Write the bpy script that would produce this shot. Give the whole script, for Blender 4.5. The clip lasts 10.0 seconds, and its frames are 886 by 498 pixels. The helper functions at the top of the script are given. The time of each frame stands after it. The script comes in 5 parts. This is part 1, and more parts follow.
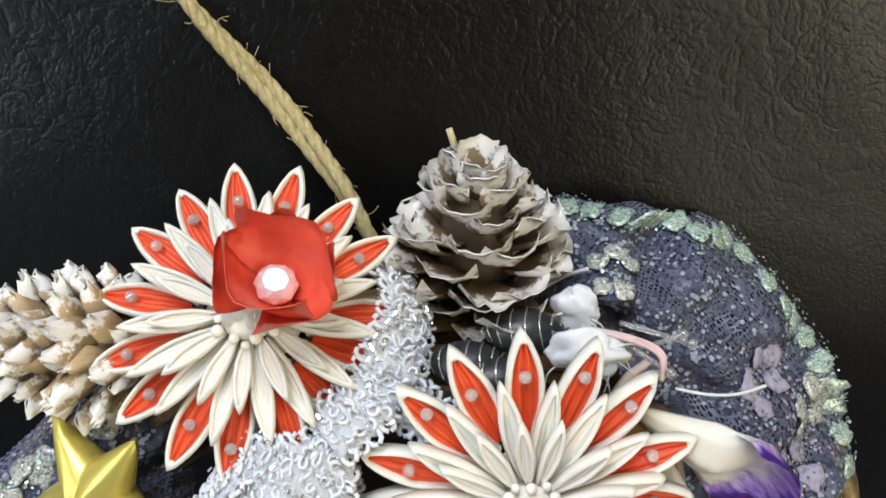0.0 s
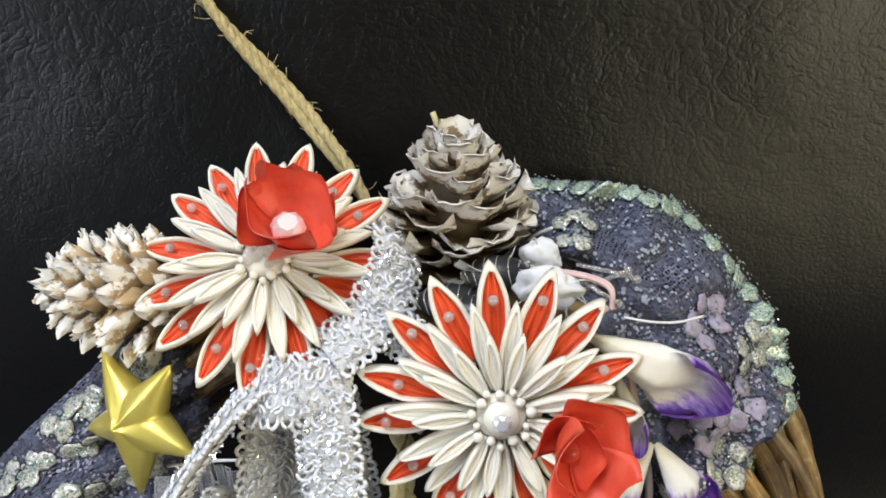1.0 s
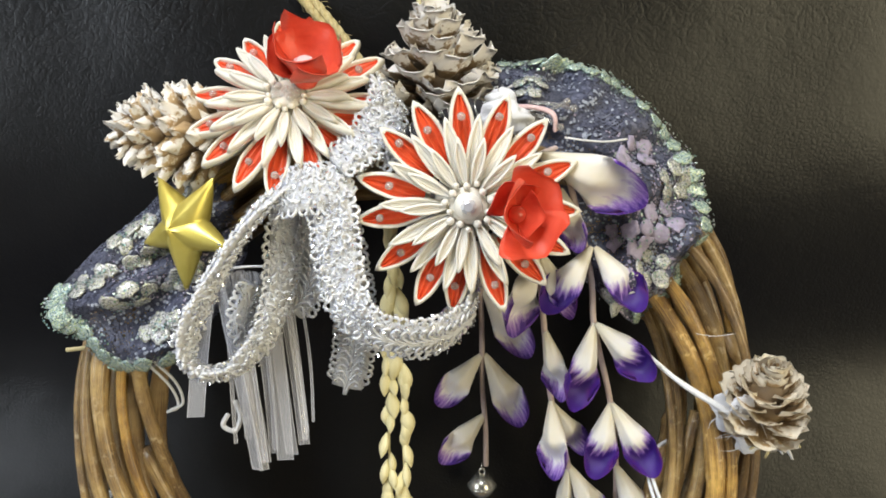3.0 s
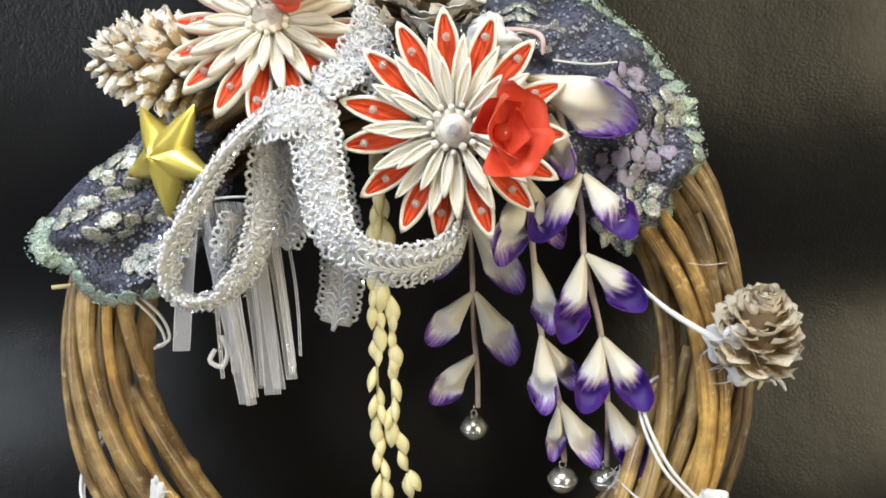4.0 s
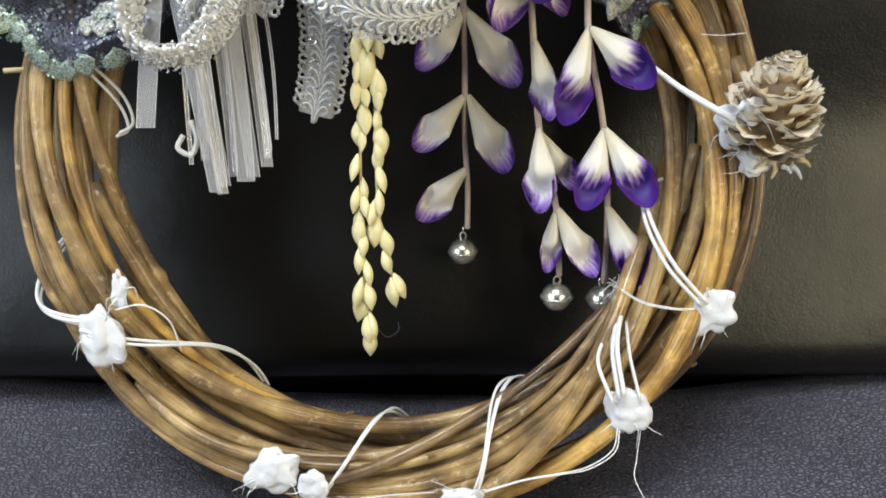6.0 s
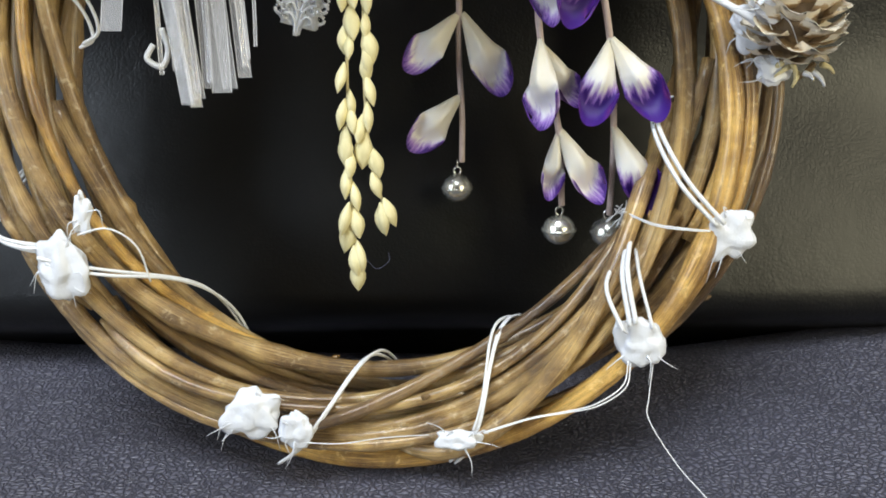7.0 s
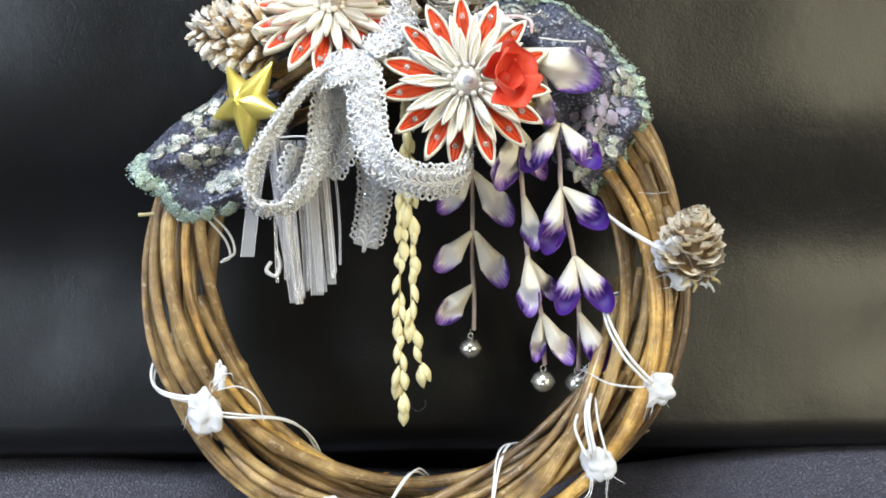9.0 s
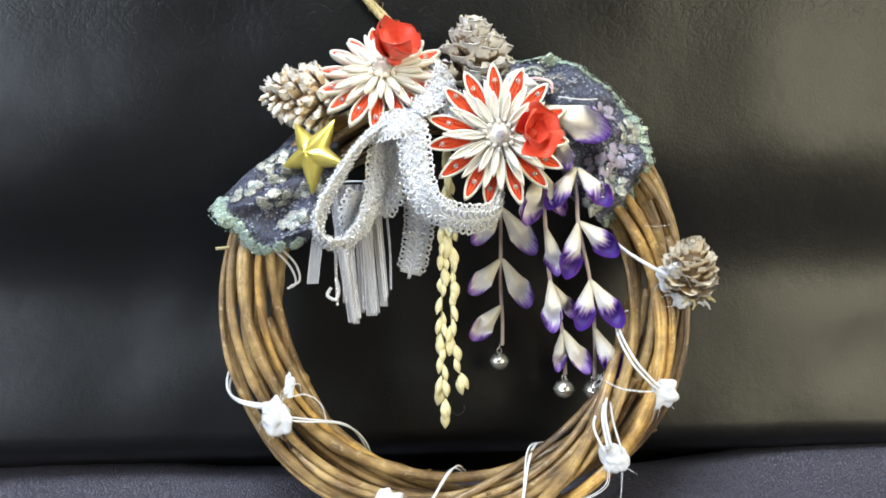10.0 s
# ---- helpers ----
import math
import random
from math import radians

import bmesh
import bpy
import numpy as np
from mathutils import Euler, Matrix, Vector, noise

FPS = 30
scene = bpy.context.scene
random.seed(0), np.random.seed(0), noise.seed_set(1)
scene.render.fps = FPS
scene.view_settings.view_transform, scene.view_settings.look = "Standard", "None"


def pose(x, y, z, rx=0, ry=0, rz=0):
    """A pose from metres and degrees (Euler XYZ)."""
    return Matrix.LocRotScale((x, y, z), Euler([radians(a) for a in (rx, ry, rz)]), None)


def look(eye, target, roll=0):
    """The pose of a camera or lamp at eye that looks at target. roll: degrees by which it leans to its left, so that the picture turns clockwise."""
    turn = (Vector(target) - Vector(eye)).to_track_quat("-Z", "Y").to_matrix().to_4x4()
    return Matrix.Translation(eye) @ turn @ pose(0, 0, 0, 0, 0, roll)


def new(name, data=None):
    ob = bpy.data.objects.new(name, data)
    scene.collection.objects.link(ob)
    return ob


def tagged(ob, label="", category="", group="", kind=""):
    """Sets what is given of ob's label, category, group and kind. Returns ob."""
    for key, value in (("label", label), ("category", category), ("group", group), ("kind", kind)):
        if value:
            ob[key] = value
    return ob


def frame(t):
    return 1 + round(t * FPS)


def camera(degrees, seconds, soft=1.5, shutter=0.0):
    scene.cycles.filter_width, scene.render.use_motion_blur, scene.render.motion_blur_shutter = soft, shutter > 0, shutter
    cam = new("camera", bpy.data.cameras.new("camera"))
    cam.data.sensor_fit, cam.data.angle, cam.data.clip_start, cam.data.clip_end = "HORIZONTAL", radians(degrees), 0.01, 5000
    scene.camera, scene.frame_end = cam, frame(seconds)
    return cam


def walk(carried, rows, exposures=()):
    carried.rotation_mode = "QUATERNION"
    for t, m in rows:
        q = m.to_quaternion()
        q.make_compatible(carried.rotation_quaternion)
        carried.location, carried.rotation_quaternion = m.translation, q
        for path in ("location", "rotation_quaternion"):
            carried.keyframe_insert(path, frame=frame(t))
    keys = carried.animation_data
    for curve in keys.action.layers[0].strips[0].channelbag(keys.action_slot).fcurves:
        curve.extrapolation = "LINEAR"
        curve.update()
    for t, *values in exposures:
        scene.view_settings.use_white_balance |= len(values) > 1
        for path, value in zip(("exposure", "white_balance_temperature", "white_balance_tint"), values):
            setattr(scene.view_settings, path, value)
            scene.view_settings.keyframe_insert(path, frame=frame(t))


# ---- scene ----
cam = camera(60.5, 10.0, 1.75)
PATH = [
    (0, (0.001, 0.0, 0.265), (-0.005, 1.863, -0.462), 0.5),
    (0.5, (0.009, -0.017, 0.257), (-0.035, 1.884, -0.362), -0.4),
    (1, (0.01, -0.035, 0.25), (-0.058, 1.89, -0.29), -0.8),
    (1.5, (0.012, -0.054, 0.241), (-0.078, 1.885, -0.243), -1.2),
    (2, (0.016, -0.068, 0.231), (-0.083, 1.876, -0.227), -1.4),
    (2.2, (0.017, -0.074, 0.226), (-0.09, 1.874, -0.215), -1.5),
    (3.3, (0.019, -0.097, 0.2), (-0.068, 1.862, -0.195), -1.2),
    (3.5, (0.019, -0.096, 0.2), (-0.086, 1.853, -0.236), -1.6),
    (4, (0.024, -0.094, 0.187), (-0.083, 1.853, -0.255), -1.6),
    (4.5, (0.024, -0.092, 0.17), (-0.077, 1.853, -0.285), -1.5),
    (5, (0.024, -0.089, 0.158), (-0.073, 1.85, -0.319), -1.2),
    (5.5, (0.023, -0.09, 0.144), (-0.059, 1.847, -0.349), -0.8),
    (6, (0.021, -0.089, 0.131), (-0.043, 1.84, -0.394), -0.3),
    (7.3, (0.018, -0.077, 0.099), (-0.005, 1.869, -0.365), -0.3),
    (7.5, (0.018, -0.081, 0.101), (-0.006, 1.868, -0.346), -0.3),
    (8, (0.02, -0.102, 0.116), (-0.007, 1.859, -0.275), -0.3),
    (8.5, (0.011, -0.128, 0.133), (-0.007, 1.847, -0.181), -0.2),
    (9, (0.01, -0.17, 0.146), (-0.006, 1.816, -0.091), -0.2),
    (9.5, (0.003, -0.201, 0.151), (-0.013, 1.789, -0.039), -0.4),
    (10, (-0.006, -0.221, 0.154), (-0.02, 1.771, -0.024), -0.8),
]
walk(cam, [(t, look(eye, target, roll)) for t, eye, target, roll in PATH], [(0.0, -1.26, 5950, 10), (2.0, -1.12, 6250, 10), (4.5, -0.92, 6300, 9), (7.5, -0.77, 5900, 8), (10.0, -0.62, 5900, 9)])

# ---- light ----
world = bpy.data.worlds.new("room_air")
world.use_nodes = True
scene.world = world
world.node_tree.nodes["Background"].inputs[0].default_value = (0.9, 0.95, 1.0, 1)
world.node_tree.nodes["Background"].inputs[1].default_value = 0.005


def lamp(name, eye, target, size, watts, colour):
    data = bpy.data.lights.new(name, "AREA")
    data.shape, data.size, data.energy, data.color = "SQUARE", size, watts, colour
    ob = new(name, data)
    ob.matrix_world = look(eye, target)
    return ob


lamp("ceiling_lamp_light", (-0.30, -0.72, 1.65), (0.0, 0.1, 0.1), 0.8, 62, (0.97, 0.985, 1.0))
lamp("side_lamp_light", (1.4, -1.42, 0.30), (0.0, 0.15, 0.12), 1.2, 54, (1.0, 0.87, 0.56))
# cool fill added from the left; the room has no window
lamp("window_light", (-1.55, -1.2, 0.55), (0.0, 0.1, 0.15), 1.1, 38, (0.86, 0.93, 1.0))

# ---- materials ----
def shader(name):
    m = bpy.data.materials.new(name)
    m.use_nodes = True
    nt = m.node_tree
    return m, nt, nt.nodes["Principled BSDF"]


def node(nt, kind, **values):
    n = nt.nodes.new(kind)
    for key, value in values.items():
        n.inputs[key.replace("_", " ")].default_value = value
    return n


def ramp(nt, fac, stops):
    n = nt.nodes.new("ShaderNodeValToRGB")
    while len(n.color_ramp.elements) < len(stops):
        n.color_ramp.elements.new(0.5)
    for e, (at, c) in zip(n.color_ramp.elements, stops):
        e.position, e.color = at, (*c, 1)
    nt.links.new(fac, n.inputs[0])
    return n.outputs[0]


def mixed(nt, fac, a, b, how="MIX"):
    n = nt.nodes.new("ShaderNodeMix")
    n.data_type, n.blend_type = "RGBA", how
    for socket, v in ((n.inputs[0], fac), (n.inputs[6], a), (n.inputs[7], b)):
        if isinstance(v, bpy.types.NodeSocket):
            nt.links.new(v, socket)
        elif isinstance(v, (int, float)):
            socket.default_value = v
        else:
            socket.default_value = (*v, 1)
    return n.outputs[2]


def coords(nt, which="Object", scale=(1, 1, 1)):
    tc = nt.nodes.new("ShaderNodeTexCoord")
    mp = nt.nodes.new("ShaderNodeMapping")
    mp.inputs["Scale"].default_value = scale
    nt.links.new(tc.outputs[which], mp.inputs[0])
    return mp.outputs[0]


def noise_of(nt, vec, scale, detail=4.0, rough=0.6):
    n = node(nt, "ShaderNodeTexNoise", Scale=scale, Detail=detail, Roughness=rough)
    nt.links.new(vec, n.inputs["Vector"])
    return n.outputs[0]


def bumped(nt, bsdf, height, strength, distance, under=None):
    b = node(nt, "ShaderNodeBump", Strength=strength, Distance=distance)
    nt.links.new(height, b.inputs["Height"])
    if under is not None:
        nt.links.new(under, b.inputs["Normal"])
    nt.links.new(b.outputs[0], bsdf.inputs["Normal"])
    return b.outputs[0]


def set_in(bsdf, **values):
    for key, value in values.items():
        bsdf.inputs[key.replace("_", " ")].default_value = value


def cloudy(name, dark, light, scale, rough=0.5, metal=0.0, bump=0.3, depth=0.0003, spec=0.5, which="Object", stretch=(1, 1, 1), random=0.0):
    """A surface whose colour wanders between two tones, with fine relief."""
    m, nt, b = shader(name)
    vec = coords(nt, which, stretch)
    wide, fine = noise_of(nt, vec, scale, 5), noise_of(nt, vec, scale * 6, 4)
    col = ramp(nt, wide, [(0.3, dark), (0.7, light)])
    col = mixed(nt, 0.25, col, mixed(nt, fine, dark, light), "MIX")
    if random:
        info = nt.nodes.new("ShaderNodeObjectInfo")
        hsv = node(nt, "ShaderNodeHueSaturation")
        rng = nt.nodes.new("ShaderNodeMapRange")
        rng.inputs[3].default_value, rng.inputs[4].default_value = 1 - random, 1 + random
        nt.links.new(info.outputs["Random"], rng.inputs[0])
        nt.links.new(rng.outputs[0], hsv.inputs["Value"])
        nt.links.new(col, hsv.inputs["Color"])
        col = hsv.outputs[0]
    nt.links.new(col, b.inputs["Base Color"])
    set_in(b, Roughness=rough, Metallic=metal, Specular_IOR_Level=spec)
    bumped(nt, b, fine, bump, depth)
    return m


WORN_FROM = 0.185


def leather(name, tone, sheen, cell, rough, relief, smooth_parts=0.08, gloss=0.5, creases=0.0):
    m, nt, b = shader(name)
    vec = coords(nt)
    warp = nt.nodes.new("ShaderNodeVectorMath")
    warp.operation = "MULTIPLY_ADD"
    drift = node(nt, "ShaderNodeTexNoise", Scale=cell * 0.35, Detail=3)
    nt.links.new(vec, drift.inputs["Vector"])
    warp.inputs[1].default_value = (0.0035, 0.0035, 0.0035)
    nt.links.new(drift.outputs["Color"], warp.inputs[0])
    nt.links.new(vec, warp.inputs[2])
    vor = node(nt, "ShaderNodeTexVoronoi", Scale=cell)
    vor.feature = "DISTANCE_TO_EDGE"
    nt.links.new(warp.outputs[0], vor.inputs["Vector"])
    pits = ramp(nt, vor.outputs["Distance"], [(0.0, (0, 0, 0)), (0.28, (1, 1, 1))])
    wide = noise_of(nt, vec, 14, 5)
    patch = ramp(nt, noise_of(nt, vec, 22, 3), [(0.36, (smooth_parts,) * 3), (0.6, (1,) * 3)])
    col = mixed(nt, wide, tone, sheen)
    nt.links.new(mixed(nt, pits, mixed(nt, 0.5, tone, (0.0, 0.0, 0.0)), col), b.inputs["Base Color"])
    set_in(b, Specular_IOR_Level=gloss)
    rr = nt.nodes.new("ShaderNodeMapRange")
    rr.inputs[3].default_value, rr.inputs[4].default_value = rough - 0.07, rough + 0.1
    nt.links.new(wide, rr.inputs[0])
    nt.links.new(rr.outputs[0], b.inputs["Roughness"])
    low = bumped(nt, b, wide, 0.25, 0.004)
    high = mixed(nt, patch, (0.7, 0.7, 0.7), pits)
    if creases:
        # worn folds: long crossing wrinkles of two sizes, fading out in patches
        bend = nt.nodes.new("ShaderNodeVectorMath")
        bend.operation = "MULTIPLY_ADD"
        sway = node(nt, "ShaderNodeTexNoise", Scale=45, Detail=5)
        nt.links.new(vec, sway.inputs["Vector"])
        bend.inputs[1].default_value = (0.03, 0.03, 0.03)
        nt.links.new(sway.outputs["Color"], bend.inputs[0])
        nt.links.new(vec, bend.inputs[2])
        # the top of the back is the most handled
        high_up = nt.nodes.new("ShaderNodeSeparateXYZ")
        nt.links.new(vec, high_up.inputs[0])
        near_top = nt.nodes.new("ShaderNodeMapRange")
        near_top.inputs[1].default_value, near_top.inputs[2].default_value = WORN_FROM, WORN_FROM + 0.07
        nt.links.new(high_up.outputs["Z"], near_top.inputs[0])
        worn = ramp(nt, noise_of(nt, vec, 11, 3), [(0.30, (0.25,) * 3), (0.55, (1,) * 3)])
        worn = mixed(nt, 1.0, worn, near_top.outputs[0], "MULTIPLY")
        for size, deep in ((150, 0.0006), (300, 0.0004)):
            fold = node(nt, "ShaderNodeTexVoronoi", Scale=size)
            fold.feature = "DISTANCE_TO_EDGE"
            nt.links.new(bend.outputs[0], fold.inputs["Vector"])
            line = ramp(nt, fold.outputs["Distance"], [(0.0, (0,) * 3), (0.16, (1,) * 3)])
            low = bumped(nt, b, mixed(nt, worn, (1.0, 1.0, 1.0), line), creases, deep, low)
    fine = bumped(nt, b, high, relief, 0.0005, low)
    bumped(nt, b, noise_of(nt, vec, cell * 5, 3), 0.06, 0.0002, fine)
    return m


def vine_bark():
    """Dried stems: long grain, pale scuffed streaks, dark bark flecks and rings."""
    m, nt, b = shader("vine_bark")
    info = nt.nodes.new("ShaderNodeObjectInfo")
    shift = nt.nodes.new("ShaderNodeVectorMath")
    shift.operation = "MULTIPLY_ADD"
    nt.links.new(info.outputs["Random"], shift.inputs[0])
    shift.inputs[1].default_value = (31.0, 7.0, 0.0)
    nt.links.new(coords(nt, "UV", (1.6, 7, 1)), shift.inputs[2])
    grain = noise_of(nt, shift.outputs[0], 3.2, 8, 0.75)
    fibre = noise_of(nt, coords(nt, "UV", (2.2, 26, 1)), 3.0, 4, 0.6)
    blotch = noise_of(nt, coords(nt), 42, 5, 0.65)
    scuff = noise_of(nt, coords(nt, "Object"), 260, 6, 0.7)
    col = ramp(nt, blotch, [(0.40, (0.13, 0.08, 0.028)), (0.5, (0.31, 0.21, 0.078)), (0.60, (0.52, 0.39, 0.17))])
    col = mixed(nt, ramp(nt, grain, [(0.38, (0.75,) * 3), (0.46, (0.0,) * 3)]), col, (0.055, 0.03, 0.012))
    col = mixed(nt, ramp(nt, grain, [(0.52, (0.0,) * 3), (0.60, (0.6,) * 3)]), col, (0.64, 0.49, 0.25))
    col = mixed(nt, ramp(nt, fibre, [(0.40, (0.4,) * 3), (0.48, (0.0,) * 3)]), col, (0.10, 0.06, 0.025))
    col = mixed(nt, ramp(nt, scuff, [(0.58, (0.0,) * 3), (0.66, (0.55,) * 3)]), col, (0.70, 0.62, 0.46))
    tint = ramp(nt, info.outputs["Random"], [(0.0, (0.62, 0.52, 0.44)), (0.3, (0.95, 0.86, 0.74)), (0.7, (1.25, 1.12, 0.9)), (1.0, (1.55, 1.24, 0.58))])
    nt.links.new(mixed(nt, 1.0, col, tint, "MULTIPLY"), b.inputs["Base Color"])
    set_in(b, Roughness=0.34, Specular_IOR_Level=0.7, Coat_Weight=0.6, Coat_Roughness=0.2)
    bumped(nt, b, grain, 0.8, 0.0008, bumped(nt, b, scuff, 0.35, 0.0005, bumped(nt, b, fibre, 0.3, 0.0003)))
    return m


# same black leather: back sunk for its shade, seat raised for light on it
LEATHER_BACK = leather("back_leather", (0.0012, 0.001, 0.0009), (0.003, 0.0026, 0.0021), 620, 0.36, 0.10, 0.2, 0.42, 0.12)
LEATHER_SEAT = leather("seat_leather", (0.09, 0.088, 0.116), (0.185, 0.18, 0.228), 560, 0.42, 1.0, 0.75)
BARK = vine_bark()
PLASTER = cloudy("wall_plaster", (0.5, 0.47, 0.42), (0.6, 0.57, 0.52), 3, 0.8)
BOARDS = cloudy("floor_wood", (0.12, 0.07, 0.04), (0.2, 0.12, 0.07), 5, 0.5, stretch=(1, 8, 1))
WHITE_CEIL = cloudy("ceiling_paint", (0.72, 0.72, 0.7), (0.8, 0.8, 0.78), 4, 0.85)
FABRIC = cloudy("cream_silk", (0.76, 0.72, 0.61), (0.84, 0.81, 0.73), 160, 0.55, bump=0.35, depth=0.0002)
RED = cloudy("red_silk", (0.68, 0.07, 0.018), (0.82, 0.105, 0.026), 220, 0.42, bump=0.5, depth=0.00025)
ROSE_RED = cloudy("rose_red_satin", (0.66, 0.065, 0.03), (0.8, 0.11, 0.055), 260, 0.38, bump=0.5, depth=0.0002, stretch=(1, 1, 3))
PEARL = cloudy("pearl", (0.84, 0.79, 0.66), (0.92, 0.89, 0.80), 300, 0.16, bump=0.03, spec=0.5)
SILVER = cloudy("polished_silver", (0.66, 0.65, 0.58), (0.80, 0.79, 0.73), 300, 0.27, 0.85, 0.05)
TINSEL = cloudy("silver_tinsel", (0.78, 0.80, 0.84), (0.95, 0.96, 0.98), 900, 0.12, 0.8, 0.05)
GOLD = cloudy("matt_gold", (0.70, 0.57, 0.10), (0.82, 0.69, 0.18), 140, 0.33, 0.6, 0.08)
CORD_WHITE = cloudy("white_silk_cord", (0.74, 0.75, 0.78), (0.84, 0.85, 0.88), 700, 0.3, bump=0.4, spec=0.6)
CHENILLE = cloudy("grey_white_chenille", (0.68, 0.69, 0.72), (0.86, 0.87, 0.90), 900, 0.4, bump=0.9, depth=0.0005, spec=0.6)
GLUE = cloudy("white_glue", (0.64, 0.65, 0.69), (0.76, 0.77, 0.80), 150, 0.28, bump=0.5, depth=0.0004)
STRING = cloudy("white_string", (0.7, 0.7, 0.7), (0.82, 0.82, 0.82), 800, 0.6, bump=0.5)
GRAIN = cloudy("rice_husk", (0.66, 0.58, 0.28), (0.86, 0.79, 0.48), 260, 0.5, stretch=(1, 1, 0.25), bump=0.5, random=0.14)
STALK = cloudy("dry_stalk", (0.5, 0.42, 0.2), (0.66, 0.58, 0.34), 240, 0.6)
STEM = cloudy("wisteria_stem", (0.52, 0.40, 0.36), (0.70, 0.58, 0.52), 240, 0.6)
HEMP = cloudy("straw_rope", (0.46, 0.36, 0.14), (0.74, 0.62, 0.33), 900, 0.7, bump=0.9, depth=0.0005)
BLACK_COIL = cloudy("black_gauze", (0.008, 0.008, 0.01), (0.04, 0.04, 0.045), 300, 0.35)
PINK = cloudy("pale_pink_cord", (0.62, 0.42, 0.42), (0.75, 0.56, 0.55), 600, 0.55)
NAVY = cloudy("navy_thread", (0.025, 0.03, 0.06), (0.15, 0.16, 0.24), 700, 0.5, bump=0.9, depth=0.0006)


def clear(name, tone, rough, ior, weight=1.0, alpha=1.0):
    m, nt, b = shader(name)
    set_in(b, Base_Color=(*tone, 1), Roughness=rough, IOR=ior, Transmission_Weight=weight, Alpha=alpha)
    grain = noise_of(nt, coords(nt), 300, 2)
    bumped(nt, b, grain, 0.05, 0.0001)
    return m


BEAD_GLASS = clear("pale_glass_bead", (0.97, 0.94, 0.90), 0.03, 1.55, 0.74)
CRYSTAL = clear("clear_crystal", (0.98, 0.97, 0.95), 0.02, 1.5, 0.85)
FILM = clear("clear_film", (0.90, 0.90, 0.94), 0.06, 1.45, 0.4, 0.30)
# whiter, denser strip margins paint in the light that edges catch
LIT_FILM_EDGE = clear("lit_film_edge", (0.93, 0.93, 0.96), 0.2, 1.45, 0.3, 0.55)
FACET, _nt, _b = shader("cut_stone")
set_in(_b, Base_Color=(0.95, 0.95, 0.97, 1), Metallic=0.45, Roughness=0.04, Coat_Weight=1.0)


def dyed_petal(name, edge):
    """White silk, dyed purple towards the rim; v runs from the stalk to the rim."""
    m, nt, b = shader(name)
    uv = coords(nt, "UV")
    sep = nt.nodes.new("ShaderNodeSeparateXYZ")
    nt.links.new(uv, sep.inputs[0])
    ragged = noise_of(nt, coords(nt, "UV", (3.4, 1.0, 1)), 2.2, 5, 0.7)
    add = nt.nodes.new("ShaderNodeMath")
    add.operation = "MULTIPLY_ADD"
    nt.links.new(ragged, add.inputs[0])
    add.inputs[1].default_value = 0.4
    half = nt.nodes.new("ShaderNodeMath")
    half.operation = "MULTIPLY"
    half.inputs[1].default_value = 0.7
    nt.links.new(sep.outputs["Y"], half.inputs[0])
    nt.links.new(half.outputs[0], add.inputs[2])
    col = ramp(nt, add.outputs[0], [(0.3, (0.76, 0.69, 0.53)), (edge - 0.09, (0.80, 0.77, 0.73)), (edge, (0.30, 0.17, 0.5)), (edge + 0.05, (0.045, 0.009, 0.19))])
    nt.links.new(col, b.inputs["Base Color"])
    set_in(b, Roughness=0.5)
    bumped(nt, b, noise_of(nt, coords(nt, "UV", (60, 3, 1)), 2, 4), 0.35, 0.0004)
    return m


def cone_scale(name, frost, rim=(0.80, 0.76, 0.69), wood=1.0, edge=0.45):
    """Brown cone scale with a white-frosted rim and patches; v runs outwards."""
    m, nt, b = shader(name)
    sep = nt.nodes.new("ShaderNodeSeparateXYZ")
    nt.links.new(coords(nt, "UV"), sep.inputs[0])
    info = nt.nodes.new("ShaderNodeObjectInfo")
    shift = nt.nodes.new("ShaderNodeVectorMath")
    shift.operation = "MULTIPLY_ADD"
    nt.links.new(info.outputs["Random"], shift.inputs[0])
    shift.inputs[1].default_value = (0.7, 0.5, 0.3)
    nt.links.new(coords(nt), shift.inputs[2])
    patchy = noise_of(nt, shift.outputs[0], 170, 6, 0.7)
    grain = noise_of(nt, coords(nt, "UV", (18, 1.5, 1)), 3, 5)
    # scale wood darkens to the base, which also paints shade into the gaps
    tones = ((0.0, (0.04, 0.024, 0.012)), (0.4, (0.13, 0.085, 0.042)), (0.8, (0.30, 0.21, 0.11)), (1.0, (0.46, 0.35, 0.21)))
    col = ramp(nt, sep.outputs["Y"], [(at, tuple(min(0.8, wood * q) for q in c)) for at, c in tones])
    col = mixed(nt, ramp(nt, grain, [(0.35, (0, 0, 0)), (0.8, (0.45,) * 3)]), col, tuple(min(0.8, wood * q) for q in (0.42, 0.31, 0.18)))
    add = nt.nodes.new("ShaderNodeMath")
    add.operation = "MULTIPLY_ADD"
    nt.links.new(sep.outputs["Y"], add.inputs[0])
    add.inputs[1].default_value = edge
    nt.links.new(patchy, add.inputs[2])
    white = ramp(nt, add.outputs[0], [(frost, (0, 0, 0)), (frost + 0.05, (0.95,) * 3)])
    nt.links.new(mixed(nt, white, col, rim), b.inputs["Base Color"])
    set_in(b, Roughness=0.5)
    bumped(nt, b, patchy, 0.6, 0.0006)
    return m


